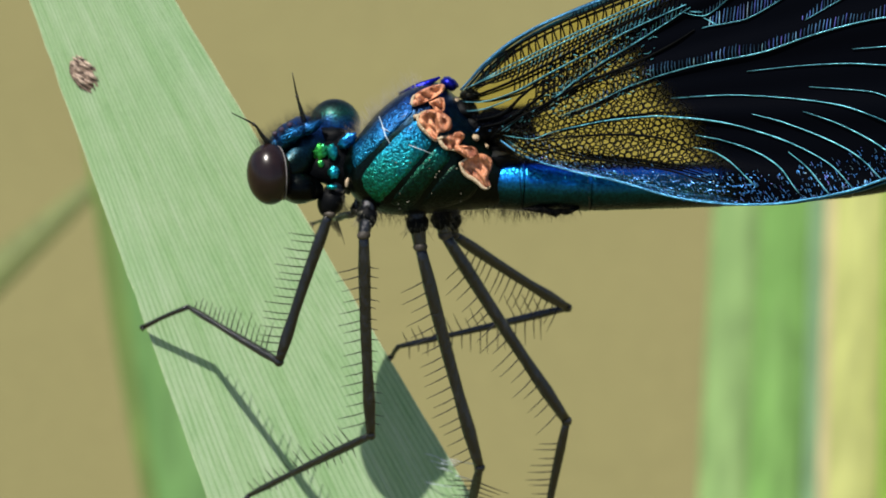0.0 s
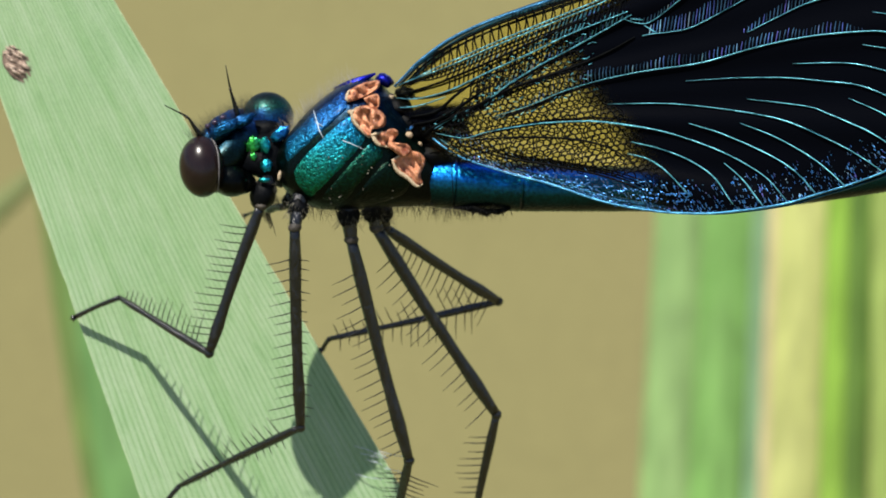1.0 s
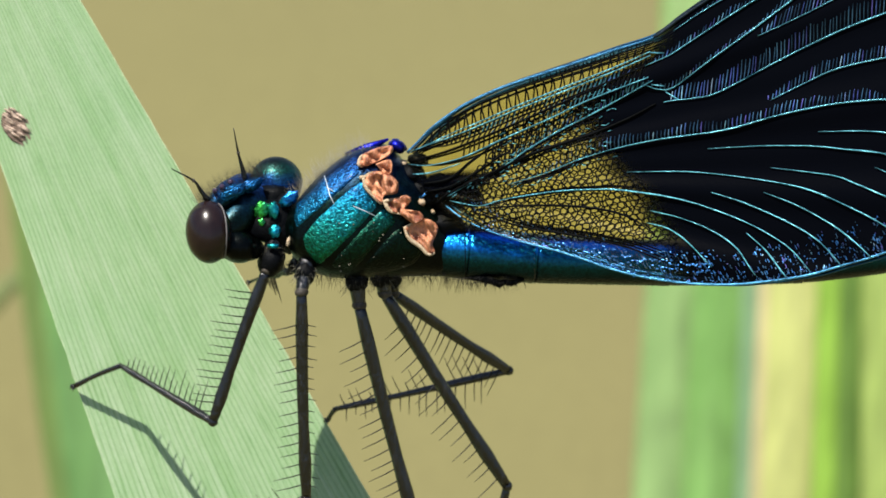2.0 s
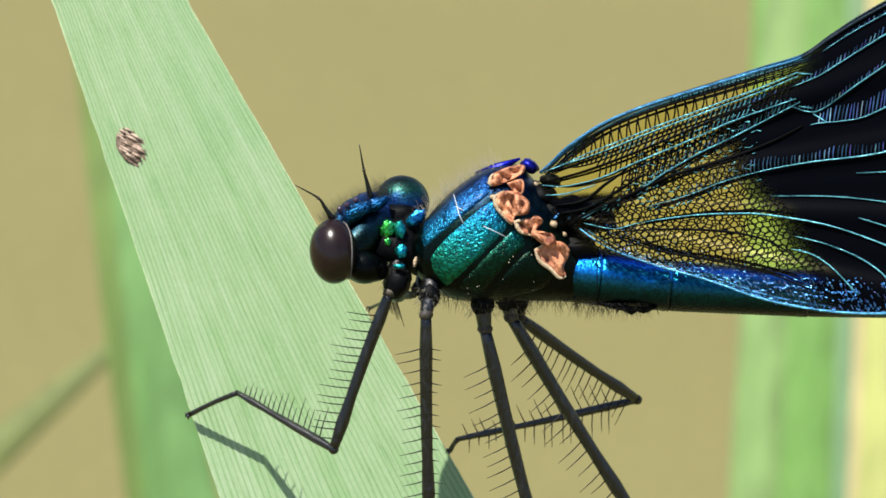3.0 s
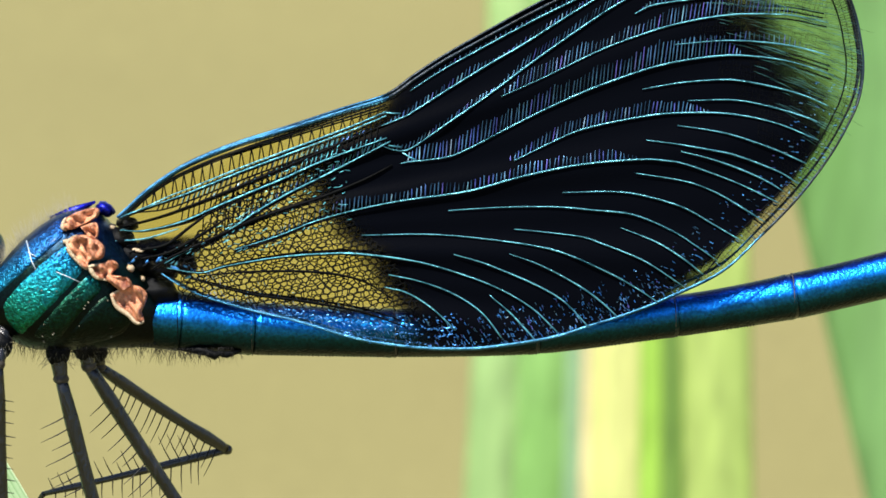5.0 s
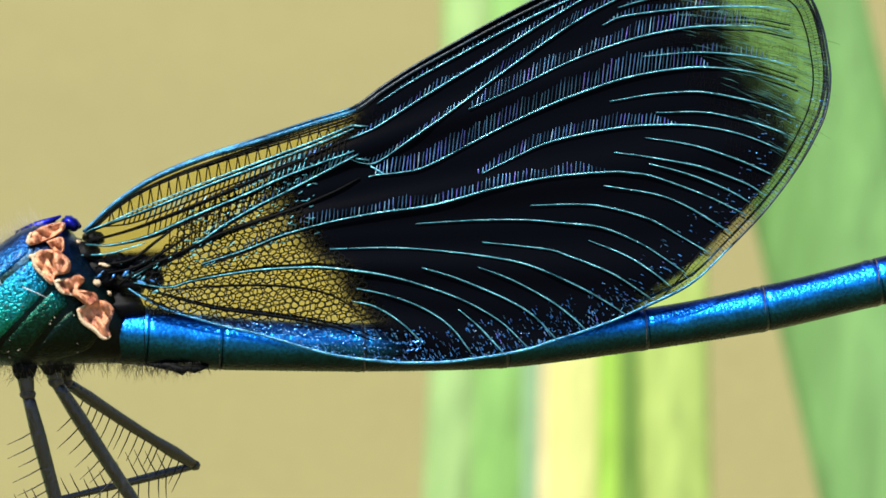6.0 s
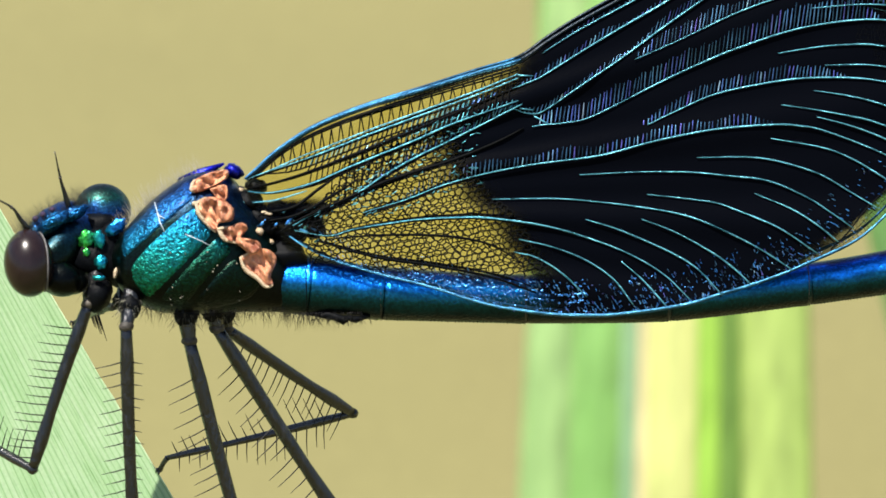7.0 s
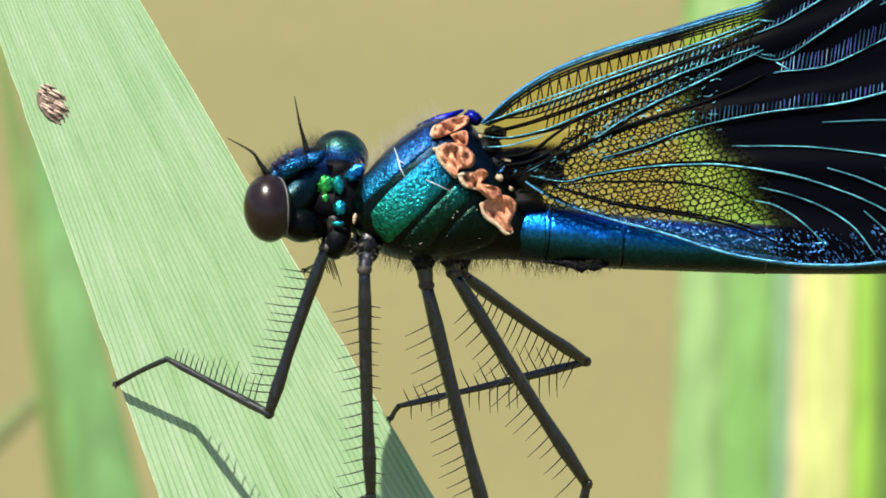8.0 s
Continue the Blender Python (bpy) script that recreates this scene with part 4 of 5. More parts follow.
def build_leg(coxa, hip, knee, ankle, foot, thick, spines=18, both=False):
    coxa, hip, knee, ankle, foot = map(Vector, (coxa, hip, knee, ankle, foot))
    rnd = random.Random(int(abs(knee.x * 100)))
    bm = bmesh.new()
    tube(bm, glide([coxa + Vector((0.15, 0.3, 1.0)), coxa, coxa.lerp(hip, 0.6), hip], 4), [thick * 1.35, thick * 1.45, thick * 1.15, thick * 0.95], 14)
    leg = part("leg", bm, M["leg"], fly, "thin black spiny leg")
    LEGS.append(leg)
    bm = bmesh.new()
    ball(bm, coxa.lerp(hip, 0.2), (thick * 1.75, thick * 1.6, thick * 2.0), (0, 0, 0), 18, 12, 0.18)
    root = part("coxa", bm, M["suture"], leg, "black hairy leg base")
    bm = bmesh.new()
    for k in range(46):
        a, h = rnd.uniform(0, 6.283), rnd.uniform(-1.6, 1.2)
        p = coxa.lerp(hip, 0.2) + Vector((math.cos(a) * 1.6, -abs(math.sin(a)) * 1.4, h)) * thick
        spike(bm, p, p + Vector((math.cos(a) * 0.3, -0.15, rnd.uniform(-0.5, 0.05))) * rnd.uniform(0.6, 1.5), 0.011)
    part("coxa_hair", bm, M["fuzz"], root, "short dusty hairs")
    bm = bmesh.new()
    ball(bm, hip, (thick * 1.15, thick * 1.15, thick * 0.9), (0, 0, 0), 14, 10, 0.2)
    part("joint", bm, M["joint_skin"], leg, "grey-brown leg joint")
    out = (hip - knee).cross(Vector((0, 1, 0))).normalized()

    def limb(name, a, b, r0, r1, bow):
        m = bmesh.new()
        mid = a.lerp(b, 0.5) + out * bow
        line = glide([a, mid, b], 9)
        radii = [r0 * 0.85, r0 * 1.08, r0, (r0 + r1) / 2, r1 * 0.95, r1 * 1.15, r1 * 0.8]
        tube(m, line, radii, 12)
        return part(name, m, M["leg"], leg), line
    femur, fl = limb("femur", hip, knee, thick, thick * 0.95, 0.06)
    tibia, tl = limb("tibia", knee, ankle, thick * 0.72, thick * 0.55, 0.05)
    bm = bmesh.new()
    ball(bm, knee, (thick * 0.86, thick * 0.86, thick * 0.86), (0, 0, 0), 14, 10, 0.15)
    part("knee", bm, M["leg"], leg)
    bm = bmesh.new()
    line = glide([ankle, ankle.lerp(foot, 0.5) + Vector((0, -0.06, 0.05)), foot], 5)
    tube(bm, line, [thick * 0.5, thick * 0.45, thick * 0.42, thick * 0.5], 10)
    tube(bm, [foot, foot + Vector((-0.12, -0.1, 0.05)), foot + Vector((-0.2, 0.02, -0.14))], [thick * 0.4, thick * 0.3, 0.01], 6)
    tube(bm, [foot, foot + Vector((-0.05, -0.14, -0.08)), foot + Vector((-0.05, 0.02, -0.24))], [thick * 0.4, thick * 0.3, 0.01], 6)
    part("tarsus", bm, M["leg"], leg)
    one_row = abs((ankle - knee).normalized().z) > 0.75 or ankle.z > knee.z
    for line, count, low, high in ((fl, spines, 0.8, 1.2), (tl, spines, 0.6, 1.1)):
        for s in (-1, 1):
            if s > 0 and not both and (line is fl or one_row):
                continue
            for k in range(count):
                e = 0.14 + 0.84 * (k + 0.3 * rnd.random()) / count
                i = e * (len(line) - 1)
                p = line[int(i)].lerp(line[min(int(i) + 1, len(line) - 1)], i % 1)
                way = (line[-1] - line[0]).normalized()
                across = way.cross(Vector((0, 1, 0))).normalized()
                reach = (1.1 if both else 1.4) * rnd.uniform(low, high) * (1.0 if not both else 0.55 if s > 0 else 1.15) * (1.0 if line is fl else 1.25 - 0.8 * e)
                tip = p + (across * s * 0.96 + way * 0.22 + Vector((0, -0.3 * rnd.random(), 0))) * reach
                bm = bmesh.new()
                tube(bm, [p, p.lerp(tip, 0.5) + way * 0.02 * reach, tip], [0.036, 0.03, 0.012], 3, cap=False)
                part("spine", bm, M["bristle"], leg)
    return leg


def legs():
    p = leaf_plane
    build_leg((-9.5, -6.0, 0.2), (-9.82, -6.15, -0.8), (-12.3, -5.0, -7.7), (-16.93, p(-16.93, -5.4) - 2.3, -5.45), (-19.3, p(-19.3, -6.5) - 0.1, -6.55), 0.265, 16)
    build_leg((-8.05, -6.5, -0.7), (-8.22, -6.9, -1.75), (-8.08, -4.8, -11.15), (-14.25, p(-14.2, -14.6) - 1.1, -14.65), (-15.4, p(-15.4, -16.1) - 0.12, -16.15), 0.275, 16, True)
    build_leg((-5.85, -5.4, -1.0), (-5.7, -5.3, -2.4), (-3.08, -3.0, -12.9), (-4.1, 2.1, -18.0), (-5.2, p(-5.2, -19.2) - 0.1, -19.2), 0.30, 18)
    build_leg((-4.75, -4.6, -0.9), (-4.57, -4.5, -1.9), (1.02, -1.3, -10.9), (-0.4, 2.2, -18.2), (-1.9, p(-1.9, -20.0) - 0.1, -20.0), 0.295, 17)
    build_leg((-4.3, -3.4, -1.1), (-4.2, -3.2, -1.95), (1.12, 1.5, -5.73), (-7.05, 2.35, -7.62), (-7.42, p(-7.42, -8.2) - 0.08, -8.18), 0.26, 16)
    build_leg((-8.6, -4.2, -0.6), (-8.9, -4.0, -0.95), (-9.6, -3.0, -1.15), (-10.25, 0.5, -1.38), (-11.1, p(-11.1, -1.65) - 0.1, -1.65), 0.17, 6)


legs()


# ---- wings ----
VEINS = {}


def vein_line(name, *points):
    VEINS[name] = [(q.x, q.z) for q in glide([Vector((x, 0, z)) for x, z in points], 5)]


vein_line("costa", (-3.28, 4.36), (-2.7, 4.87), (-2.19, 5.34), (-1.3, 5.98), (-0.43, 6.5), (0.75, 7.0), (1.9, 7.4), (3.1, 7.74), (4.24, 8.07), (5.4, 8.43), (6.6, 8.8), (8.25, 9.28), (9.4, 10.05), (10.75, 10.88), (12.53, 11.83), (14.32, 12.76), (15.85, 13.5), (17.4, 14.2), (19.18, 14.86), (20.57, 15.23))
vein_line("edge", (22.74, 15.42), (24.68, 15.29), (26.38, 14.77), (27.59, 13.87), (28.17, 12.79), (28.4, 11.48), (28.19, 10.04), (27.54, 8.37), (26.55, 6.71), (25.08, 4.93), (23.36, 3.27), (21.9, 1.98), (20.2, 0.93), (18.99, 0.23), (17.79, -0.28), (16.59, -0.62), (15.39, -0.98), (14.2, -1.2), (13.01, -1.35), (11.82, -1.46), (10.64, -1.46), (9.46, -1.4), (8.29, -1.25), (7.12, -1.05), (5.95, -0.73), (4.78, -0.34), (3.62, 0), (2.46, 0.29), (1.3, 0.63), (0.15, 1.02), (-0.77, 1.49), (-1.46, 1.96))
vein_line("subcosta", (-2.9, 4.5), (-2.1, 5.22), (-1.02, 5.93), (0.3, 6.52), (1.66, 7.0), (4.24, 7.78), (6.02, 8.3), (7.77, 8.81), (8.14, 8.95))
vein_line("radius", (-3.2, 4.3), (-2.78, 4.5), (-0.46, 5.28), (1.88, 6.18), (4.22, 7.02), (6.58, 7.87), (8.14, 8.5))
vein_line("radius_sector", (-3.17, 3.94), (-1.28, 4.42), (0.93, 5.2), (3.04, 6.04), (5.39, 7.0), (7.16, 7.74), (8.13, 8.15))
vein_line("outer_a", (7.9, 8.05), (8.84, 8.42), (9.2, 8.6), (10.85, 9.62), (12.5, 10.6), (14.16, 11.54), (16.0, 12.68), (17.83, 13.75), (19.6, 14.65))
vein_line("nodal", (-3.17, 3.83), (-2.14, 3.78), (-0.52, 4.15), (1.27, 4.91), (3.67, 5.86), (5.38, 6.59), (8.13, 7.54))
vein_line("outer_b", (7.9, 7.22), (8.5, 7.02), (9.17, 7.1), (10.73, 8.13), (12.48, 9.3), (14.2, 10.55), (15.81, 11.66), (17.2, 12.58), (18.48, 13.34), (20.66, 14.4))
vein_line("arculus", (-1.3, 2.4), (-0.5, 2.84), (1.25, 3.66), (2.66, 4.57), (4.0, 5.3), (5.37, 5.95), (7.74, 7.12), (8.3, 7.4))
vein_line("cubit", (-3.52, 3.37), (-2.14, 3.44), (-0.7, 3.84))
vein_line("fan_a", (-2.5, 2.95), (-1.3, 3.15), (-0.3, 3.85), (0.8, 4.65))
vein_line("fan_b", (-2.3, 2.6), (-1.1, 2.85), (0.2, 3.55), (1.5, 4.35))
vein_line("media", (-1.92, 2.08), (-1.08, 2.62), (0.7, 3.4), (2.54, 4.19), (5.35, 5.08), (7.17, 5.8), (8.35, 6.4))
vein_line("upper", (13.05, 9.24), (14.95, 10.06), (17.28, 11.15), (19.11, 11.82), (20.44, 12.21), (21.95, 12.51), (23.28, 12.65), (24.62, 12.65), (25.79, 12.58), (27.3, 12.27))
vein_line("g", (8.71, 6.45), (9.16, 6.53), (10.14, 6.62), (11.28, 6.89), (14.09, 8.28), (15.75, 9.04), (17.41, 9.71), (19.91, 10.50), (22.41, 10.88), (24.08, 10.85), (25.74, 10.57), (27.49, 9.99))
vein_line("tipa", (20.59, 11.38), (22.76, 11.54), (24.59, 11.44), (25.92, 11.23), (27.34, 10.85))
vein_line("mid", (19.14, 9.49), (20.72, 9.74), (22.05, 9.84), (23.22, 9.83), (24.88, 9.51), (26.21, 9.12), (27.21, 8.66))
vein_line("line5", (13.56, 6.50), (14.89, 7.13), (16.54, 7.81), (19.03, 8.30), (20.69, 8.45), (22.85, 8.39), (24.84, 7.97), (26.75, 7.19))
vein_line("anal_a", (1.58, 2.9), (3.46, 3.47), (4.9, 4.02), (6.51, 4.45), (7.9, 4.73), (9.13, 4.92), (11.57, 5.23), (14.04, 5.85), (16.51, 6.30), (18.99, 6.47), (19.98, 6.41), (20.97, 6.23), (23.11, 5.43), (25.01, 4.50))
vein_line("h1", (20.63, 7.91), (22.00, 7.69), (23.16, 7.41), (24.82, 6.82), (26.22, 6.19))
vein_line("h0", (21.12, 8.98), (23.20, 8.97), (24.86, 8.62), (26.19, 8.20), (26.72, 7.96))
vein_line("h2", (19.26, 7.30), (20.66, 7.09), (21.98, 6.84), (23.14, 6.58), (24.96, 5.88), (25.82, 5.34))
vein_line("h3", (20.75, 6.78), (21.95, 6.47), (23.15, 6.06), (24.37, 5.51), (25.2, 5.0))
vein_line("f", (18.78, 5.89), (20.95, 5.50), (22.27, 4.99), (23.58, 4.20), (24.35, 3.7))
vein_line("e", (15.63, 5.11), (17.64, 5.12), (18.94, 4.96), (20.73, 4.42), (22.10, 3.64), (23.30, 2.91))
vein_line("d", (10.69, 4.42), (13.06, 4.52), (15.3, 4.5), (16.86, 4.34), (18.64, 4.11), (20.29, 3.40), (21.38, 2.68), (22.27, 2.04))
vein_line("k1", (18.08, 3.57), (19.58, 2.93), (20.68, 2.23), (21.60, 1.50))
vein_line("k2", (13.5, 3.58), (14.96, 3.41), (16.40, 3.20), (17.23, 2.90), (18.18, 2.52), (19.25, 2.01), (20.74, 1.00))
vein_line("b", (7.01, 3.43), (9.73, 3.43), (12.10, 3.20), (14.24, 2.87), (15.66, 2.49), (17.44, 1.68), (18.63, 1.01), (19.64, 0.33))
vein_line("k3", (13.27, 2.53), (14.69, 1.97), (16.23, 1.11), (17.17, 0.41), (17.90, -0.28))
vein_line("k4", (10.90, 2.54), (11.84, 2.26), (12.67, 1.95), (14.44, 1.15), (15.62, 0.41), (16.65, -0.7))
vein_line("c", (-1.23, 2.19), (0.16, 1.96), (1.11, 2.2), (2.4, 2.42), (3.83, 2.6), (5.35, 2.67), (6.76, 2.65), (9.11, 2.31), (10.88, 1.81), (12.65, 1.12), (14.18, 0.21), (15.3, -0.9))
vein_line("k5", (12.40, 0.77), (13.22, 0.05), (13.80, -0.59), (14.24, -1.1))
vein_line("k6", (8.10, 1.74), (9.45, 1.42), (10.86, 0.86), (12.03, 0.05), (12.86, -1.04))
vein_line("k7", (7.89, 1.21), (8.85, 0.96), (9.90, 0.29), (10.91, -0.69))
vein_line("low1", (-0.31, 1.74), (2.12, 1.05), (4.48, 0.68), (6.85, 0.2), (8.8, -0.5))
vein_line("low2", (0.16, 1.83), (2.47, 1.97), (5.03, 1.9), (6.9, 1.53), (8.3, 0.7))


vein_line("top_a", (18.9, 12.75), (19.77, 13.12), (21.77, 13.37), (23.44, 13.48), (25.77, 13.45), (27.2, 13.22))
vein_line("top_b", (19.6, 13.5), (20.77, 13.82), (22.44, 14.12), (24.1, 14.2), (25.77, 14.08), (26.9, 13.75))
vein_line("top_c", (20.1, 14.3), (20.8, 14.53), (22.2, 14.78), (23.3, 14.87), (24.4, 14.85))


def soft_step(v, a, b):
    t = min(1.0, max(0.0, (v - a) / (b - a)))
    return t * t * (3 - 2 * t)


# the clear hem widens towards the rear of the tip
VEINS["edge"] = [(x + 0.62 * h + 0.3 * soft_step(x, 23.0, 26.0) * soft_step(z, 8.0, 11.0), z - 0.32 * h + 0.1 * soft_step(x, 23.5, 26.0) * soft_step(z, 12.5, 14.0))
                 for x, z in VEINS["edge"] for h in (soft_step(x, 17.5, 22.5) * (1 - soft_step(z, 8.5, 12.0)),)]
VEINS["radius_black"] = [(x, z - 0.36 * soft_step(x, -3.0, -1.0)) for x, z in VEINS["radius"]]
VEINS["radius_blue"] = [(x, z + 0.17 * soft_step(x, -2.6, -0.6)) for x, z in VEINS["radius"]]
VEINS["lead_a"] = [(x, z - 0.36) for x, z in VEINS["costa"] if 9.0 < x < 24.5]


def height(name, x):
    line = VEINS[name]
    return float(np.interp(x, [p[0] for p in line], [p[1] for p in line]))


TIP_X = max(p[0] for p in VEINS["edge"])
TOP = [(-3.3, 4.3)] + VEINS["costa"] + [p for p in VEINS["edge"] if p[1] > 11.4]
LOW = sorted([p for p in VEINS["edge"] if p[1] <= 11.4])
LOW = [(-3.3, 3.6), (-2.0, 2.3), (-1.45, 1.3), (-0.6, 0.8)] + [p for p in LOW if p[0] > 0.6]


def wing_span(x):
    top = float(np.interp(x, [p[0] for p in TOP], [p[1] for p in TOP]))
    low = float(np.interp(x, [p[0] for p in LOW], [p[1] for p in LOW]))
    return min(low, top), top


def fold(x, z):
    """The corrugated wing surface: ridges fan out from the hinge."""
    dx, dz = x + 5.0, z - 3.2
    a = math.atan2(dz, dx)
    r = min(1.0, math.hypot(dx, dz) / 12.0)
    return -5.8 + 0.11 * x + 0.10 * r * math.sin(a * 34.0) + 0.05 * r * math.sin(a * 71.0 + 1.0)


def on_wing(points, lift=0.0):
    return [Vector((x, fold(x, z) - lift, z)) for x, z in points]


RIM = VEINS["edge"][:90]


def pigment(x, z):
    """How dark the membrane is at a place of the wing: pigment and one hinge patch."""
    shore = float(np.interp(z, (-1.4, 0.0, 0.7, 1.5, 2.6, 3.4, 5.0, 6.2, 7.1, 7.9, 8.8), (9.6, 9.2, 8.6, 8.1, 7.6, 6.6, 5.3, 4.9, 5.4, 7.4, 8.3)))
    dark = soft_step(x, shore - 1.3, shore + 1.3)
    # extra dark patch below the clear cell at the hinge
    dark = max(dark, (1 - soft_step(x, -1.3, 0.3)) * soft_step(z, 2.3, 2.8) * (1 - soft_step(z, 3.3 + 0.1 * x, 3.7 + 0.1 * x)))
    if x < 18:
        return dark
    away = min(math.hypot(x - a, z - b) for a, b in RIM)
    tip = 0.95 * soft_step(x + 0.68 * z, 29.9, 34.5)
    rim = 0.9 * (1 - soft_step(away, 0.6, 0.8)) * soft_step(x, 18.5, 23.0)
    return dark * (1 - max(tip, rim))


def amber(x, z):
    """How yellow the clear film is: the strip along the body is colourless."""
    return 0.15 + 0.85 * soft_step(z + 0.06 * x, 0.5, 0.95) if x < 12 else 0.3


def membrane_mesh():
    bm = bmesh.new()
    stain = bm.verts.layers.float.new("pigment")
    tint = bm.verts.layers.float.new("amber")
    cols, rows = 170, 70
    grid = []
    for i in range(cols + 1):
        x = -3.25 + (TIP_X - 0.02 + 3.25) * (1 - (1 - i / cols) ** 1.25)
        low, top = wing_span(x)
        row = []
        for k in range(rows + 1):
            z = low + (top - low) * k / rows
            v = bm.verts.new((x, fold(x, z), z))
            v[stain] = pigment(x, z)
            v[tint] = amber(x, z)
            row.append(v)
        grid.append(row)
    for a, b in zip(grid, grid[1:]):
        for k in range(rows):
            bm.faces.new((a[k], b[k], b[k + 1], a[k + 1]))
    return bm


AMBER_END = 7.6
SHARED = {}


def ladder(root, lower, upper, x0, x1, step, slant, r, rnd):
    """Cross veins between two long veins, each a piece of its own."""
    x, flip = x0, 1
    while x < x1:
        flip = -flip
        tilt = slant if slant > 0 else slant * flip
        a, b = (x, height(lower, x)), (x + tilt, height(upper, x + tilt))
        if b[1] - a[1] > 0.08:
            bm = bmesh.new()
            tube(bm, on_wing([a, ((a[0] + b[0]) / 2, (a[1] + b[1]) / 2), b], 0.05), r, 4, cap=False)
            part("cross_vein", bm, M["black_vein"], root)
        x += step * rnd.uniform(0.85, 1.15)


def teeth(bm, name, x0, x1, step, length, r, rnd, lean=0.1):
    """Fine cross veins that stand on a long vein and reach towards the next one."""
    x = x0
    while x < x1:
        z = height(name, x)
        n = length * rnd.uniform(0.88, 1.06) * min(1.0, (x - x0 + 0.6) / 1.5, (x1 - x + 0.3) / 1.5) * (0.85 + 0.5 * noise.noise(Vector((x * 0.6, length * 9, 2))))
        start = rnd.uniform(0.0, 0.12) * n
        tilt = lean * n + rnd.uniform(-0.04, 0.04)
        line = on_wing([(x + tilt * 0.2, z + start), (x + tilt * 0.6, z + start + (n - start) * 0.5), (x + tilt, z + n)], 0.015)
        tube(bm, line, [r * 0.6, r, r * 0.6], 4, cap=False)
        x += step * rnd.uniform(0.94, 1.06)


def honeycomb(bm, inside, cell, r, rnd):
    """Uneven six-sided cells over the part of the wing that inside() accepts."""
    corner = {}

    def at(i, j, k):
        key = (i, j, k)
        if key not in corner:
            u = (i + 0.5 * j + (0.0 if k == 0 else 0.5)) * cell * 1.25
            v = (j * 0.866 + (0.0 if k == 0 else 0.2887)) * cell
            u += rnd.uniform(-0.2, 0.2) * cell
            v += rnd.uniform(-0.2, 0.2) * cell
            c, s = math.cos(0.18), math.sin(0.18)
            corner[key] = (-1.5 + c * u - s * v, 1.0 + s * u + c * v)
        return corner[key]
    for j in range(-18, 46):
        for i in range(-36, 66):
            a = at(i, j, 1)
            for b in (at(i, j, 0), at(i + 1, j, 0), at(i, j + 1, 0)):
                if inside(*a) and inside(*b):
                    tube(bm, on_wing([a, b], 0.05), r, 4, cap=False)


DARK = ("radius_black", "fan_a", "fan_b", "subcosta", "radius_sector", "media", "low1", "low2")
LONG = ("lead_a", "top_a", "top_b", "top_c", "subcosta", "radius", "radius_black", "radius_blue", "radius_sector", "outer_a", "nodal", "outer_b", "arculus", "cubit", "fan_a", "fan_b", "media", "upper", "g", "tipa", "mid", "line5", "anal_a", "h0", "h1", "h2", "h3",
        "f", "e", "d", "k1", "k2", "b", "k3", "k4", "c", "k5", "k6", "k7", "low1", "low2")


WINGS = []


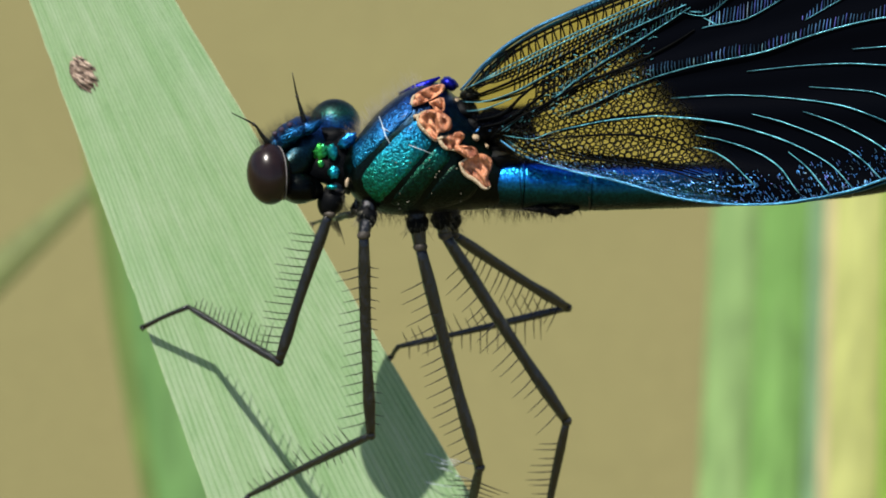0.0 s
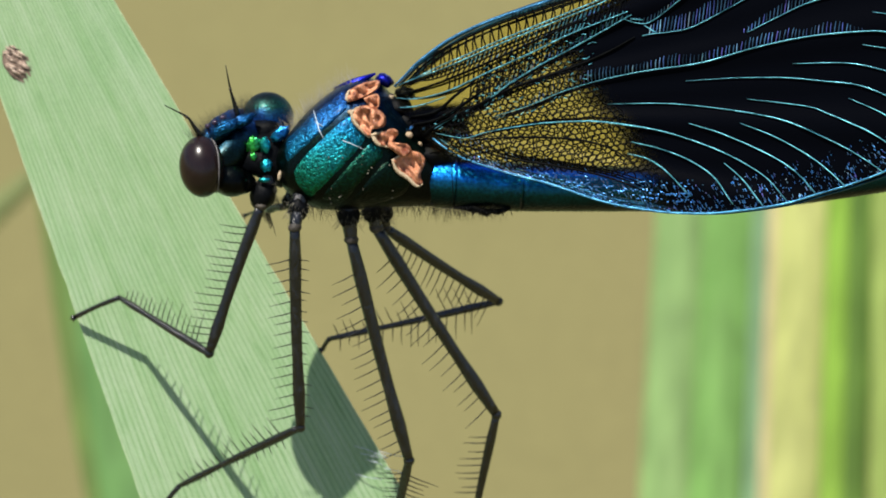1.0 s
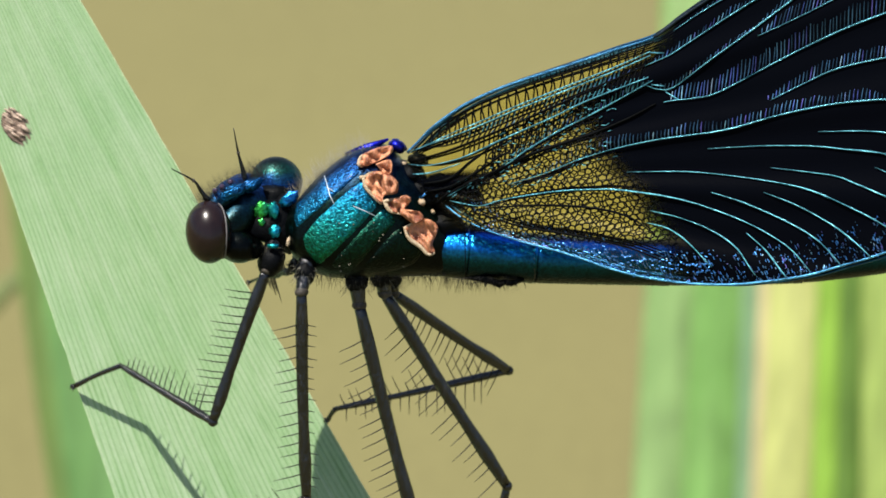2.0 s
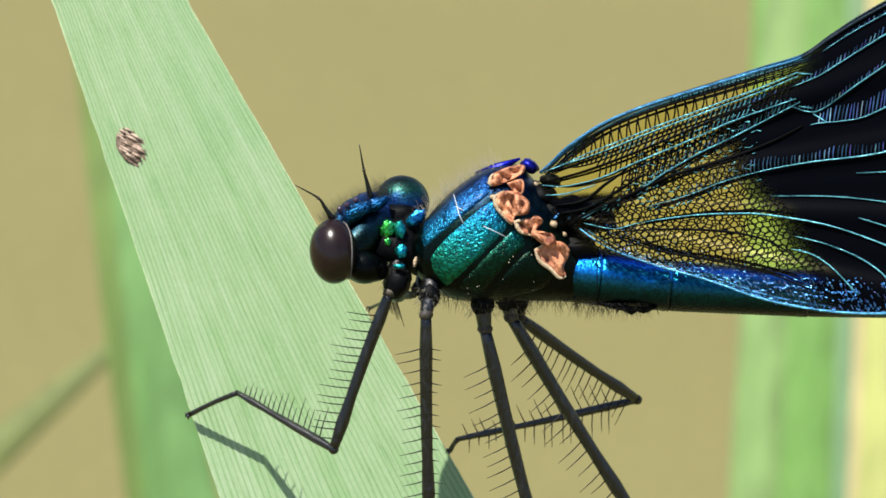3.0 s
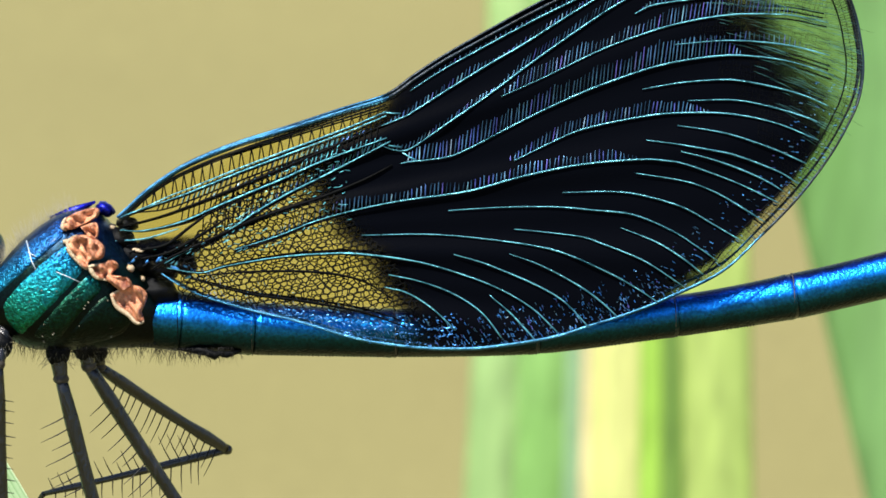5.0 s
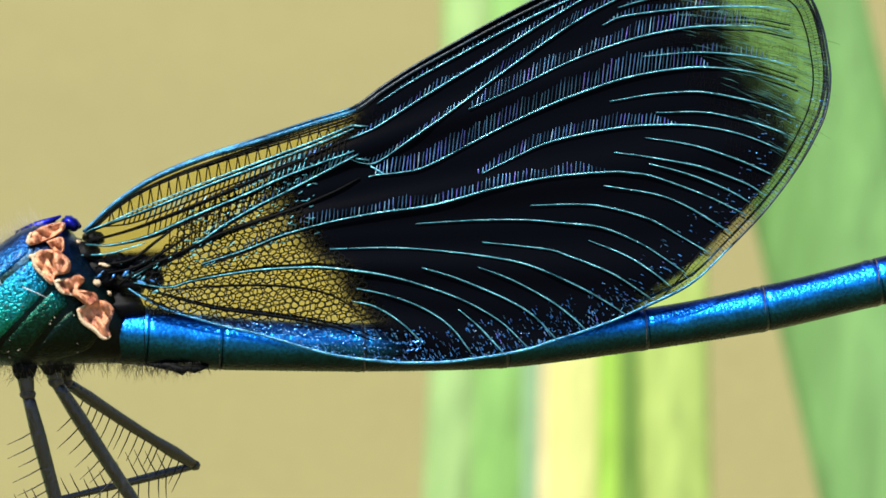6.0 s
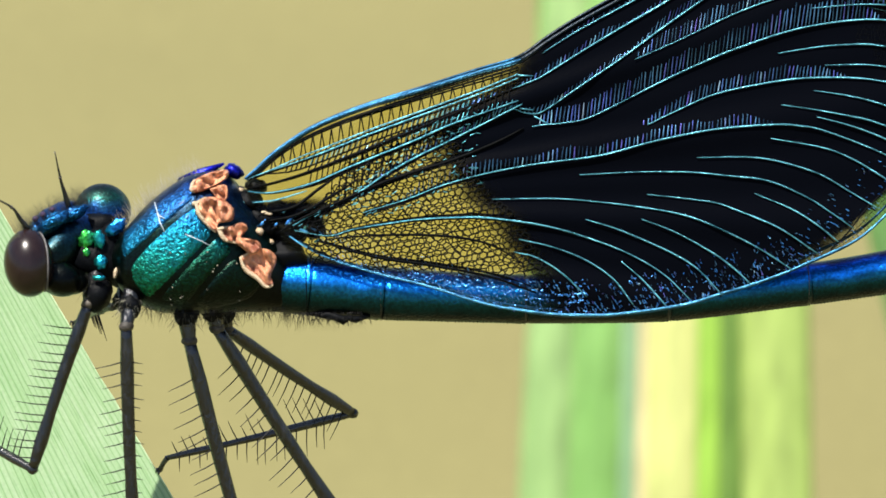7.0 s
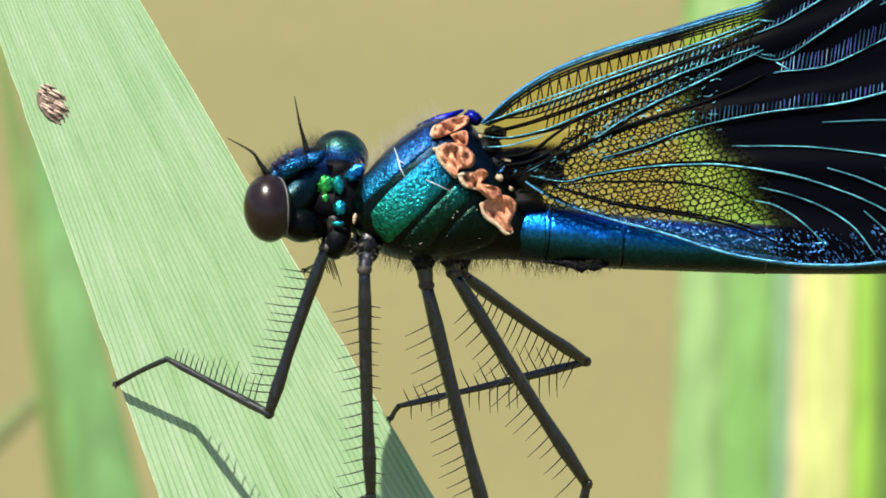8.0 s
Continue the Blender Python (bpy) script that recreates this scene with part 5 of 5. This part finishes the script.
def build_wing(name, label, offset, detail):
    rnd = random.Random(40 + detail)
    root = new(name)
    root.parent = fly
    root.empty_display_size = 0.002
    hinge = Matrix.Translation(Vector((-3.3, 0, 4.0)) * MM)
    root.matrix_basis = Matrix.Translation(Vector((0, offset[0], 0)) * MM) @ hinge @ Matrix.Rotation(radians(offset[1]), 4, "Y") @ Matrix.Rotation(radians(offset[2]), 4, "Z") @ hinge.inverted()
    tagged(root, label)
    WINGS.append(root)
    if "film" not in SHARED:
        SHARED["film"] = part("membrane", membrane_mesh(), M["membrane"], root, "amber-based blue-black wing membrane")
    else:
        film = new("membrane", SHARED["film"].data)
        film.parent = root
        tagged(film, "amber-based blue-black wing membrane")
    lead = VEINS["costa"]
    cut = next(k for k, q in enumerate(lead) if q[0] > 8.1)
    bm = bmesh.new()
    tube(bm, on_wing(lead[:cut + 1], 0.03), [0.055, 0.075, 0.08, 0.07, 0.055], 8)
    part("costa", bm, M["lead_vein" if detail == 2 else "costa"], root, "bright blue leading vein")
    bm = bmesh.new()
    tube(bm, on_wing(lead[cut:], 0.03), [0.07, 0.055, 0.05, 0.05], 6)
    part("outer_costa", bm, M["costa_tip"], root, "black leading vein of the outer wing")
    rear = VEINS["edge"]
    cut = next(k for k, q in enumerate(rear) if q[1] < 3.4 and k > 20)
    bm = bmesh.new()
    tube(bm, on_wing(rear[:cut + 1], 0.02), [0.04, 0.05, 0.05, 0.045], 6)
    part("tip_edge", bm, M["costa_tip"], root, "black edge of the wing tip")
    bm = bmesh.new()
    tube(bm, on_wing(rear[cut:], 0.02), [0.04, 0.055, 0.064, 0.058, 0.034], 6)
    part("trailing_edge", bm, M["edge_vein"] if detail == 2 else M["costa"], root, "pale blue trailing edge vein")
    for key in LONG:
        if detail < 2 and key in ("h0", "h3", "k5", "cubit", "fan_a", "fan_b", "tipa", "low2", "k7", "radius_black", "radius_blue", "lead_a", "top_a", "top_b", "top_c"):
            continue
        bm = bmesh.new()
        if detail < 2:
            tube(bm, on_wing(VEINS[key], 0.035), [0.03, 0.045, 0.05, 0.04, 0.03], 6)
            part("vein", bm, M["black_vein"], root)
        elif key in DARK:
            bold = 1.3 if key in ("nodal", "media", "fan_a", "fan_b") else 0.7 if key in ("subcosta", "radius_black") else 1.0
            tube(bm, on_wing(VEINS[key], 0.06), [0.03 * bold, 0.05 * bold, 0.06 * bold, 0.05 * bold, 0.03], 6)
            part("vein", bm, M["black_vein"], root, "black long vein")
        else:
            tube(bm, on_wing(VEINS[key], 0.08), [0.014, 0.025, 0.036, 0.034, 0.022], 6)
            part("vein", bm, M["vein"], root)
    if detail < 1:
        return root
    # dark ridges under the veins of the clear base
    for key, end in (("arculus", 7.8), ("media", 7.0), ("anal_a", 6.5), ("nodal", 8.0), ("radius_sector", 8.0)):
        for drop, wide in ((0.085, 0.7),) if detail == 2 and key in ("arculus", "anal_a") else ((0.2, 0.45),) if detail == 1 and key != "radius_sector" else ():
            line = [(x, z - drop * soft_step(x, -3.0, 1.0)) for x, z in VEINS[key] if x < end]
            bm = bmesh.new()
            tube(bm, on_wing(line, 0.0), [0.05 * wide, 0.075 * wide, 0.085 * wide, 0.075 * wide, 0.03], 6)
            part("vein", bm, M["black_vein"], root)
    # cross veins of the clear base
    if detail == 2:
        ladder(root, "radius_blue", "subcosta", -2.2, 7.9, 0.21, -0.11, 0.038, rnd)
        ladder(root, "radius_black", "radius_blue", -1.6, 7.9, 0.22, 0.2, 0.04, rnd)
        ladder(root, "subcosta", "costa", 2.6, 7.9, 0.2, -0.04, 0.03, rnd)
        ladder(root, "radius_sector", "radius_black", -0.7, 7.7, 0.26, 0.16, 0.036, rnd)
        ladder(root, "arculus", "nodal", 0.8, 8.0, 0.26, 0.2, 0.034, rnd)
        ladder(root, "nodal", "radius_sector", -0.6, 7.9, 0.24, 0.1, 0.036, rnd)
    else:
        ladder(root, "nodal", "radius_sector", 1.0, 7.9, 0.3, -0.1, 0.045, rnd)
        ladder(root, "arculus", "nodal", 0.2, 7.6, 0.31, 0.12, 0.04, rnd)
    bm = bmesh.new()

    def clear(x, z):
        low, top = wing_span(x)
        return -0.8 < x < AMBER_END + 2.0 and pigment(x, z) < 0.85 and max(low + 0.05, 0.62 - 0.055 * x) < z < min(top - 0.1, min(height("nodal", x), 3.6 + 1.2 * x) if x < 0.6 else height("nodal", x) if detail == 2 else height("radius_sector", x))
    honeycomb(bm, clear, 0.25 if detail == 2 else 0.33, 0.037 if detail == 2 else 0.03, rnd)
    tagged(part("cell_net", bm, M["black_vein"], root, "black net of wing cells"), kind="stuff")
    if detail < 2:
        return root
    # fine cross veins with glints painted into their colour on the dark field
    bm, dull = bmesh.new(), bmesh.new()
    for key, x0, x1, step, length, lean in (
            ("anal_a", 3.4, 19.0, 0.18, 0.62, 0.12), ("g", 9.0, 23.5, 0.165, 0.95, 0.15), ("line5", 13.4, 22.0, 0.165, 0.66, 0.2), ("upper", 13.2, 26.0, 0.17, 0.8, 0.2),
            ("outer_a", 8.3, 19.3, 0.18, 0.4, 0.3), ("outer_b", 8.2, 20.4, 0.17, 0.5, 0.35), ("arculus", 2.4, 8.2, 0.2, 0.42, 0.3),
            ("radius_sector", 0.0, 8.0, 0.33, 0.3, 0.9), ("tipa", 21.0, 26.5, 0.22, 0.45, 0.1), ("lead_a", 10.0, 23.5, 0.22, 0.22, 0.3),
            ("top_a", 19.2, 25.0, 0.17, 0.34, 0.2), ("top_b", 20.0, 25.5, 0.17, 0.36, 0.15)):
        mid = min(x1, 13.0 if key.startswith("outer") else x0 if key in ("lead_a", "upper", "tipa", "top_a", "top_b") else x1)
        teeth(bm, key, x0, mid, step, length, 0.026, rnd, lean)
        teeth(dull, key, mid, x1, step, length, 0.025, rnd, lean)
    tagged(part("glint_net", bm, M["glint_vein"], root, "fine cross veins with painted violet-blue glints"), kind="stuff")
    tagged(part("dull_net", dull, M["dull_glint"], root, "fine cross veins with dim painted blue glints"), kind="stuff")
    bm = bmesh.new()
    edge = VEINS["edge"]
    # short bright strokes painted as sparkle along the wing edge
    sparkles = {"sparkle": bmesh.new(), "glint_vein": bm}
    for i in range(1250):
        e = rnd.uniform(0.2, 0.93)
        k = e * (len(edge) - 1)
        x, z = Vector(edge[int(k)]).lerp(Vector(edge[int(k) + 1]), k % 1)
        back = Vector((-0.45, 0.9)) if x < 20 else Vector((-0.85, 0.5)) if x < 25 else Vector((-0.98, 0.15))
        x, z = Vector((x, z)) + back * (0.08 + (1.6 if x < 22 else 2.4) * rnd.random() ** 1.7)
        way = back * -rnd.uniform(0.05, 0.2) if rnd.random() < 0.65 else Vector((rnd.uniform(-0.07, 0.07), rnd.uniform(-0.07, 0.07)))
        tube(sparkles["sparkle" if rnd.random() < 0.45 else "glint_vein"], on_wing([(x, z), (x + way.x, z + way.y)], 0.02), rnd.uniform(0.010, 0.021), 4, cap=False)
    tagged(part("edge_sparkle", sparkles["sparkle"], M["sparkle"], root, "bright painted sparkles near the wing edge"), kind="stuff")
    tagged(part("edge_net", bm, M["glint_vein"], root, "short veins with painted glints near the edge"), kind="stuff")
    for a, b in (((8.1, 8.62), (8.75, 8.58)), ((8.2, 7.22), (8.75, 7.15)), ((8.8, 6.9), (9.4, 6.55))):
        bm = bmesh.new()
        tube(bm, on_wing([a, b], 0.05), [0.03, 0.06, 0.03], 6)
        part("nodus_bar", bm, M["vein"], root, "bright bar at the nodus")
    # short streaks that run with the long veins into the tip
    bm, ticks = bmesh.new(), bmesh.new()
    count = 0
    while count < 330:
        x, z = rnd.uniform(19.5, TIP_X - 0.7), rnd.uniform(3.5, 17.5)
        low, top = wing_span(x)
        if not low + 0.4 < z < top - 0.5 or x + 0.62 * z < 30.0 + 4.0 * rnd.random() ** 2 or min(math.hypot(x - a, z - b) for a, b in RIM) < 0.95:
            continue
        count += 1
        turn = radians(float(np.interp(z, (4, 7, 10, 13, 17), (-48, -34, -20, -8, 8))) + rnd.uniform(-4, 4))
        way = Vector((math.cos(turn), math.sin(turn))) * rnd.uniform(0.4, 1.6)
        across = Vector((-way.y, way.x)).normalized()
        if count % 3:
            drop = Vector((0.0, -0.06 * way.length))
            tube(bm, on_wing([(x, z), tuple(Vector((x, z)) + way * 0.5), tuple(Vector((x, z)) + way + drop)], 0.02), [0.004, rnd.uniform(0.008, 0.014), 0.004], 4, cap=False)
        else:
            x0 = Vector((x, z)) + across * 0.12
            tube(ticks, on_wing([tuple(x0), tuple(x0 + way * 0.6), tuple(x0 + way * 1.2 - Vector((0.0, 0.1 * way.length)))], 0.01), [0.004, rnd.uniform(0.008, 0.016), 0.004], 4, cap=False)
    # weave of fine dark cells between the veins of the clear tip
    for key in ("top_c", "top_b", "top_a", "upper", "tipa", "g", "mid", "h0", "line5", "h1", "h2"):
        line = [q for q in VEINS[key] if q[0] + 0.62 * q[1] > 28.5]
        if len(line) < 3:
            continue
        for drop in (0.2, 0.42, 0.64):
            tube(ticks, on_wing([(x, z + drop) for x, z in line], 0.008), 0.009, 3, cap=False)
        x = line[0][0]
        while x < line[-1][0]:
            z = height(key, x)
            for k in range(4):
                if rnd.random() < 0.75:
                    x0 = x + rnd.uniform(-0.05, 0.05)
                    tube(ticks, on_wing([(x0, z + 0.21 * k), (x0 + 0.04, z + 0.21 * (k + 1))], 0.008), 0.010, 3, cap=False)
            x += 0.15
    tagged(part("tip_streak_net", bm, M["streak"], root, "fine blue streaks near the tip"), kind="stuff")
    tagged(part("tip_cell_net", ticks, M["black_vein"], root, "fine dark streaks near the tip"), kind="stuff")
    # short strokes whose colour stands in for glints on the base veins
    bm = bmesh.new()
    for key in ("nodal", "arculus", "media", "anal_a"):
        x = VEINS[key][0][0] + 0.6 if key == "media" else 1.0
        while x < 6.4:
            z = height(key, x) + rnd.choice((-0.32, -0.2, 0.13, 0.24, 0.36)) + rnd.uniform(-0.06, 0.06)
            if noise.noise(Vector((x * 0.9, z * 0.9, 4.0))) > -0.35:
                tube(bm, on_wing([(x, z), (x + rnd.uniform(0.05, 0.24), z + rnd.uniform(-0.06, 0.14))], 0.09), rnd.uniform(0.010, 0.021), 5, cap=False)
            x += rnd.uniform(0.1, 0.26)
    for key, x0, x1, length, lean in (("arculus", 1.0, 8.0, 0.55, 0.5), ("nodal", 2.5, 8.0, 0.4, 0.4), ("radius_sector", 3.0, 8.0, 0.35, 0.4), ("anal_a", 2.6, 6.0, 0.5, 0.3), ("radius_black", -1.2, 8.0, 0.46, 0.45)):
        teeth(bm, key, x0, x1, 0.21, length, 0.022, rnd, lean)
    tagged(part("base_glint", bm, M["base_glint"], root, "painted green-blue glints along the base veins"), kind="stuff")
    # short blue strokes painted as beaded glints on the clear strip along the body
    bm = bmesh.new()
    for share, size, step in ((0.0, 0.028, 0.13), (0.3, 0.036, 0.11), (0.52, 0.045, 0.10), (0.8, 0.028, 0.15)):
        x = 2.6 + 2.0 * share
        while x < 11.0:
            low, top = wing_span(x)
            z = low + 0.1 + share * (0.55 - 0.055 * x - low) + rnd.uniform(-0.1, 0.1)
            if rnd.random() < 0.7:
                tube(bm, on_wing([(x, z), (x + rnd.uniform(0.03, 0.12), z + rnd.uniform(-0.05, 0.03))], 0.03), size * rnd.uniform(0.6, 1.15), 5, cap=False)
            x += step * rnd.uniform(0.6, 1.5)
    tagged(part("strip_glint", bm, M["sparkle"], root, "bright blue painted glints of the hind strip"), kind="stuff")
    # the clear hem: a dark inner line along the rim and fine cells between them
    bm = bmesh.new()
    hem = []
    for k in range(2, len(edge) - 2):
        if edge[k][0] > 21.0:
            way = (Vector(edge[k + 2]) - Vector(edge[k - 2])).normalized()
            hem.append((Vector(edge[k]), Vector((way.y, -way.x))))
    for wide, r in ((0.26, 0.012), (0.5, 0.012), (0.76, 0.036)):
        tube(bm, on_wing([tuple(p + n * wide * soft_step(p.x, 20.6, 23.5)) for p, n in hem], 0.012), r, 5)
    for (p, n), (q, m) in zip(hem, hem[1:]):
        steps = max(1, round((q - p).length / 0.17))
        for j in range(steps):
            a, c = p.lerp(q, j / steps), n.lerp(m, j / steps) * 0.76 * soft_step(p.x, 20.6, 23.5)
            tube(bm, on_wing([tuple(a), tuple(a + c * 0.5), tuple(a + c + Vector((rnd.uniform(-0.05, 0.05), rnd.uniform(-0.05, 0.05))))], 0.01), 0.012, 3, cap=False)
    tagged(part("tip_net", bm, M["black_vein"], root, "dark veins of the clear hem"), kind="stuff")
    return root


build_wing("wing", "near wing, amber base and blue-black blade", (0.0, 0.0, 0.0), 2)
build_wing("wing", "wing pressed close behind the near one", (0.35, -0.8, 0.3), 1)
build_wing("wing", "far wing folded against the others", (0.75, 0.2, 0.5), 0)
build_wing("wing", "hindmost wing folded against the others", (1.05, -0.6, 0.8), 0)


# ---- what moves ----
# the insect settles on its standing legs: shift along and up in millimetres, then the lift of its tail in degrees
SWAY = (
    (0.0, -0.17, 0.24, 3.28),
    (0.5, -0.11, 0.15, 3.06),
    (1.0, -0.16, 0.14, 1.98),
    (1.2, -0.15, 0.10, 1.68),
    (2.5, -0.04, -0.03, 0.56),
    (3.0, 0.00, -0.02, -0.02),
    (3.5, 0.00, -0.00, 0.00),
    (4.0, 0.03, -0.02, -0.31),
    (4.5, 0.05, 0.01, -0.04),
    (5.0, 0.10, 0.00, 0.52),
    (5.2, 0.10, -0.01, 0.60),
    (6.3, 0.06, -0.06, 0.51),
    (6.5, 0.06, -0.08, 0.36),
    (7.0, 0.05, -0.08, 0.13),
    (7.5, 0.10, -0.17, 0.15),
    (8.0, 0.09, -0.19, -0.12),
)


# the wings, held half open towards the viewer, draw together: shift along and up in millimetres, lift and outward swing in degrees about their hinge
FLICK = (
    (0.0, 0.0, 0.04, 0.0, -31.0),
    (0.5, -0.04, 0.06, -0.4, -29.5),
    (1.0, -0.08, 0.08, -0.81, -28.0),
    (1.2, -0.08, 0.08, -0.75, -27.9),
    (2.5, -0.07, 0.08, -0.37, -26.7),
    (3.5, -0.05, 0.06, -0.55, -24.0),
    (4.5, -0.02, 0.04, -0.77, -21.0),
    (4.75, -0.01, 0.02, -0.4, -6.0),
    (5.0, 0.0, 0.0, 0.0, -1.0),
    (5.2, 0.0, 0.0, 0.0, 0.0),
    (6.5, 0.0, 0.0, 0.0, 0.0),
    (7.0, -0.05, 0.03, -0.1, -2.0),
    (8.0, -0.2, 0.11, -0.5, -8.0),
)


def motions():
    pivot = Matrix.Translation(Vector((-6.5, -5.0, -0.8)) * MM)
    body = []
    for t, x, z, lift in SWAY:
        body.append((t, Matrix.Translation(Vector((x, 0, z)) * MM) @ pivot @ Matrix.Rotation(radians(-lift), 4, "Y") @ pivot.inverted()))
    walk(fly, [(t, PLANT @ m) for t, m in body])
    for leg in LEGS:
        walk(leg, [(t, m.inverted()) for t, m in body])
    hinge = Matrix.Translation(Vector((-3.0, -6.1, 3.2)) * MM)
    for wing in WINGS:
        rest = wing.matrix_basis.copy()
        walk(wing, [(t, Matrix.Translation(Vector((x, 0, z)) * MM) @ hinge @ Matrix.Rotation(radians(swing), 4, "Z") @ Matrix.Rotation(radians(-lift), 4, "Y") @ hinge.inverted() @ rest)
                    for t, x, z, lift, swing in FLICK])
    # the head keeps its level while the body tilts
    neck = Matrix.Translation(Vector((-8.8, -5.7, 0.9)) * MM)
    for piece in LEVEL:
        walk(piece, [(t, neck @ Matrix.Rotation(radians(lift), 4, "Y") @ neck.inverted()) for t, x, z, lift in SWAY])


motions()
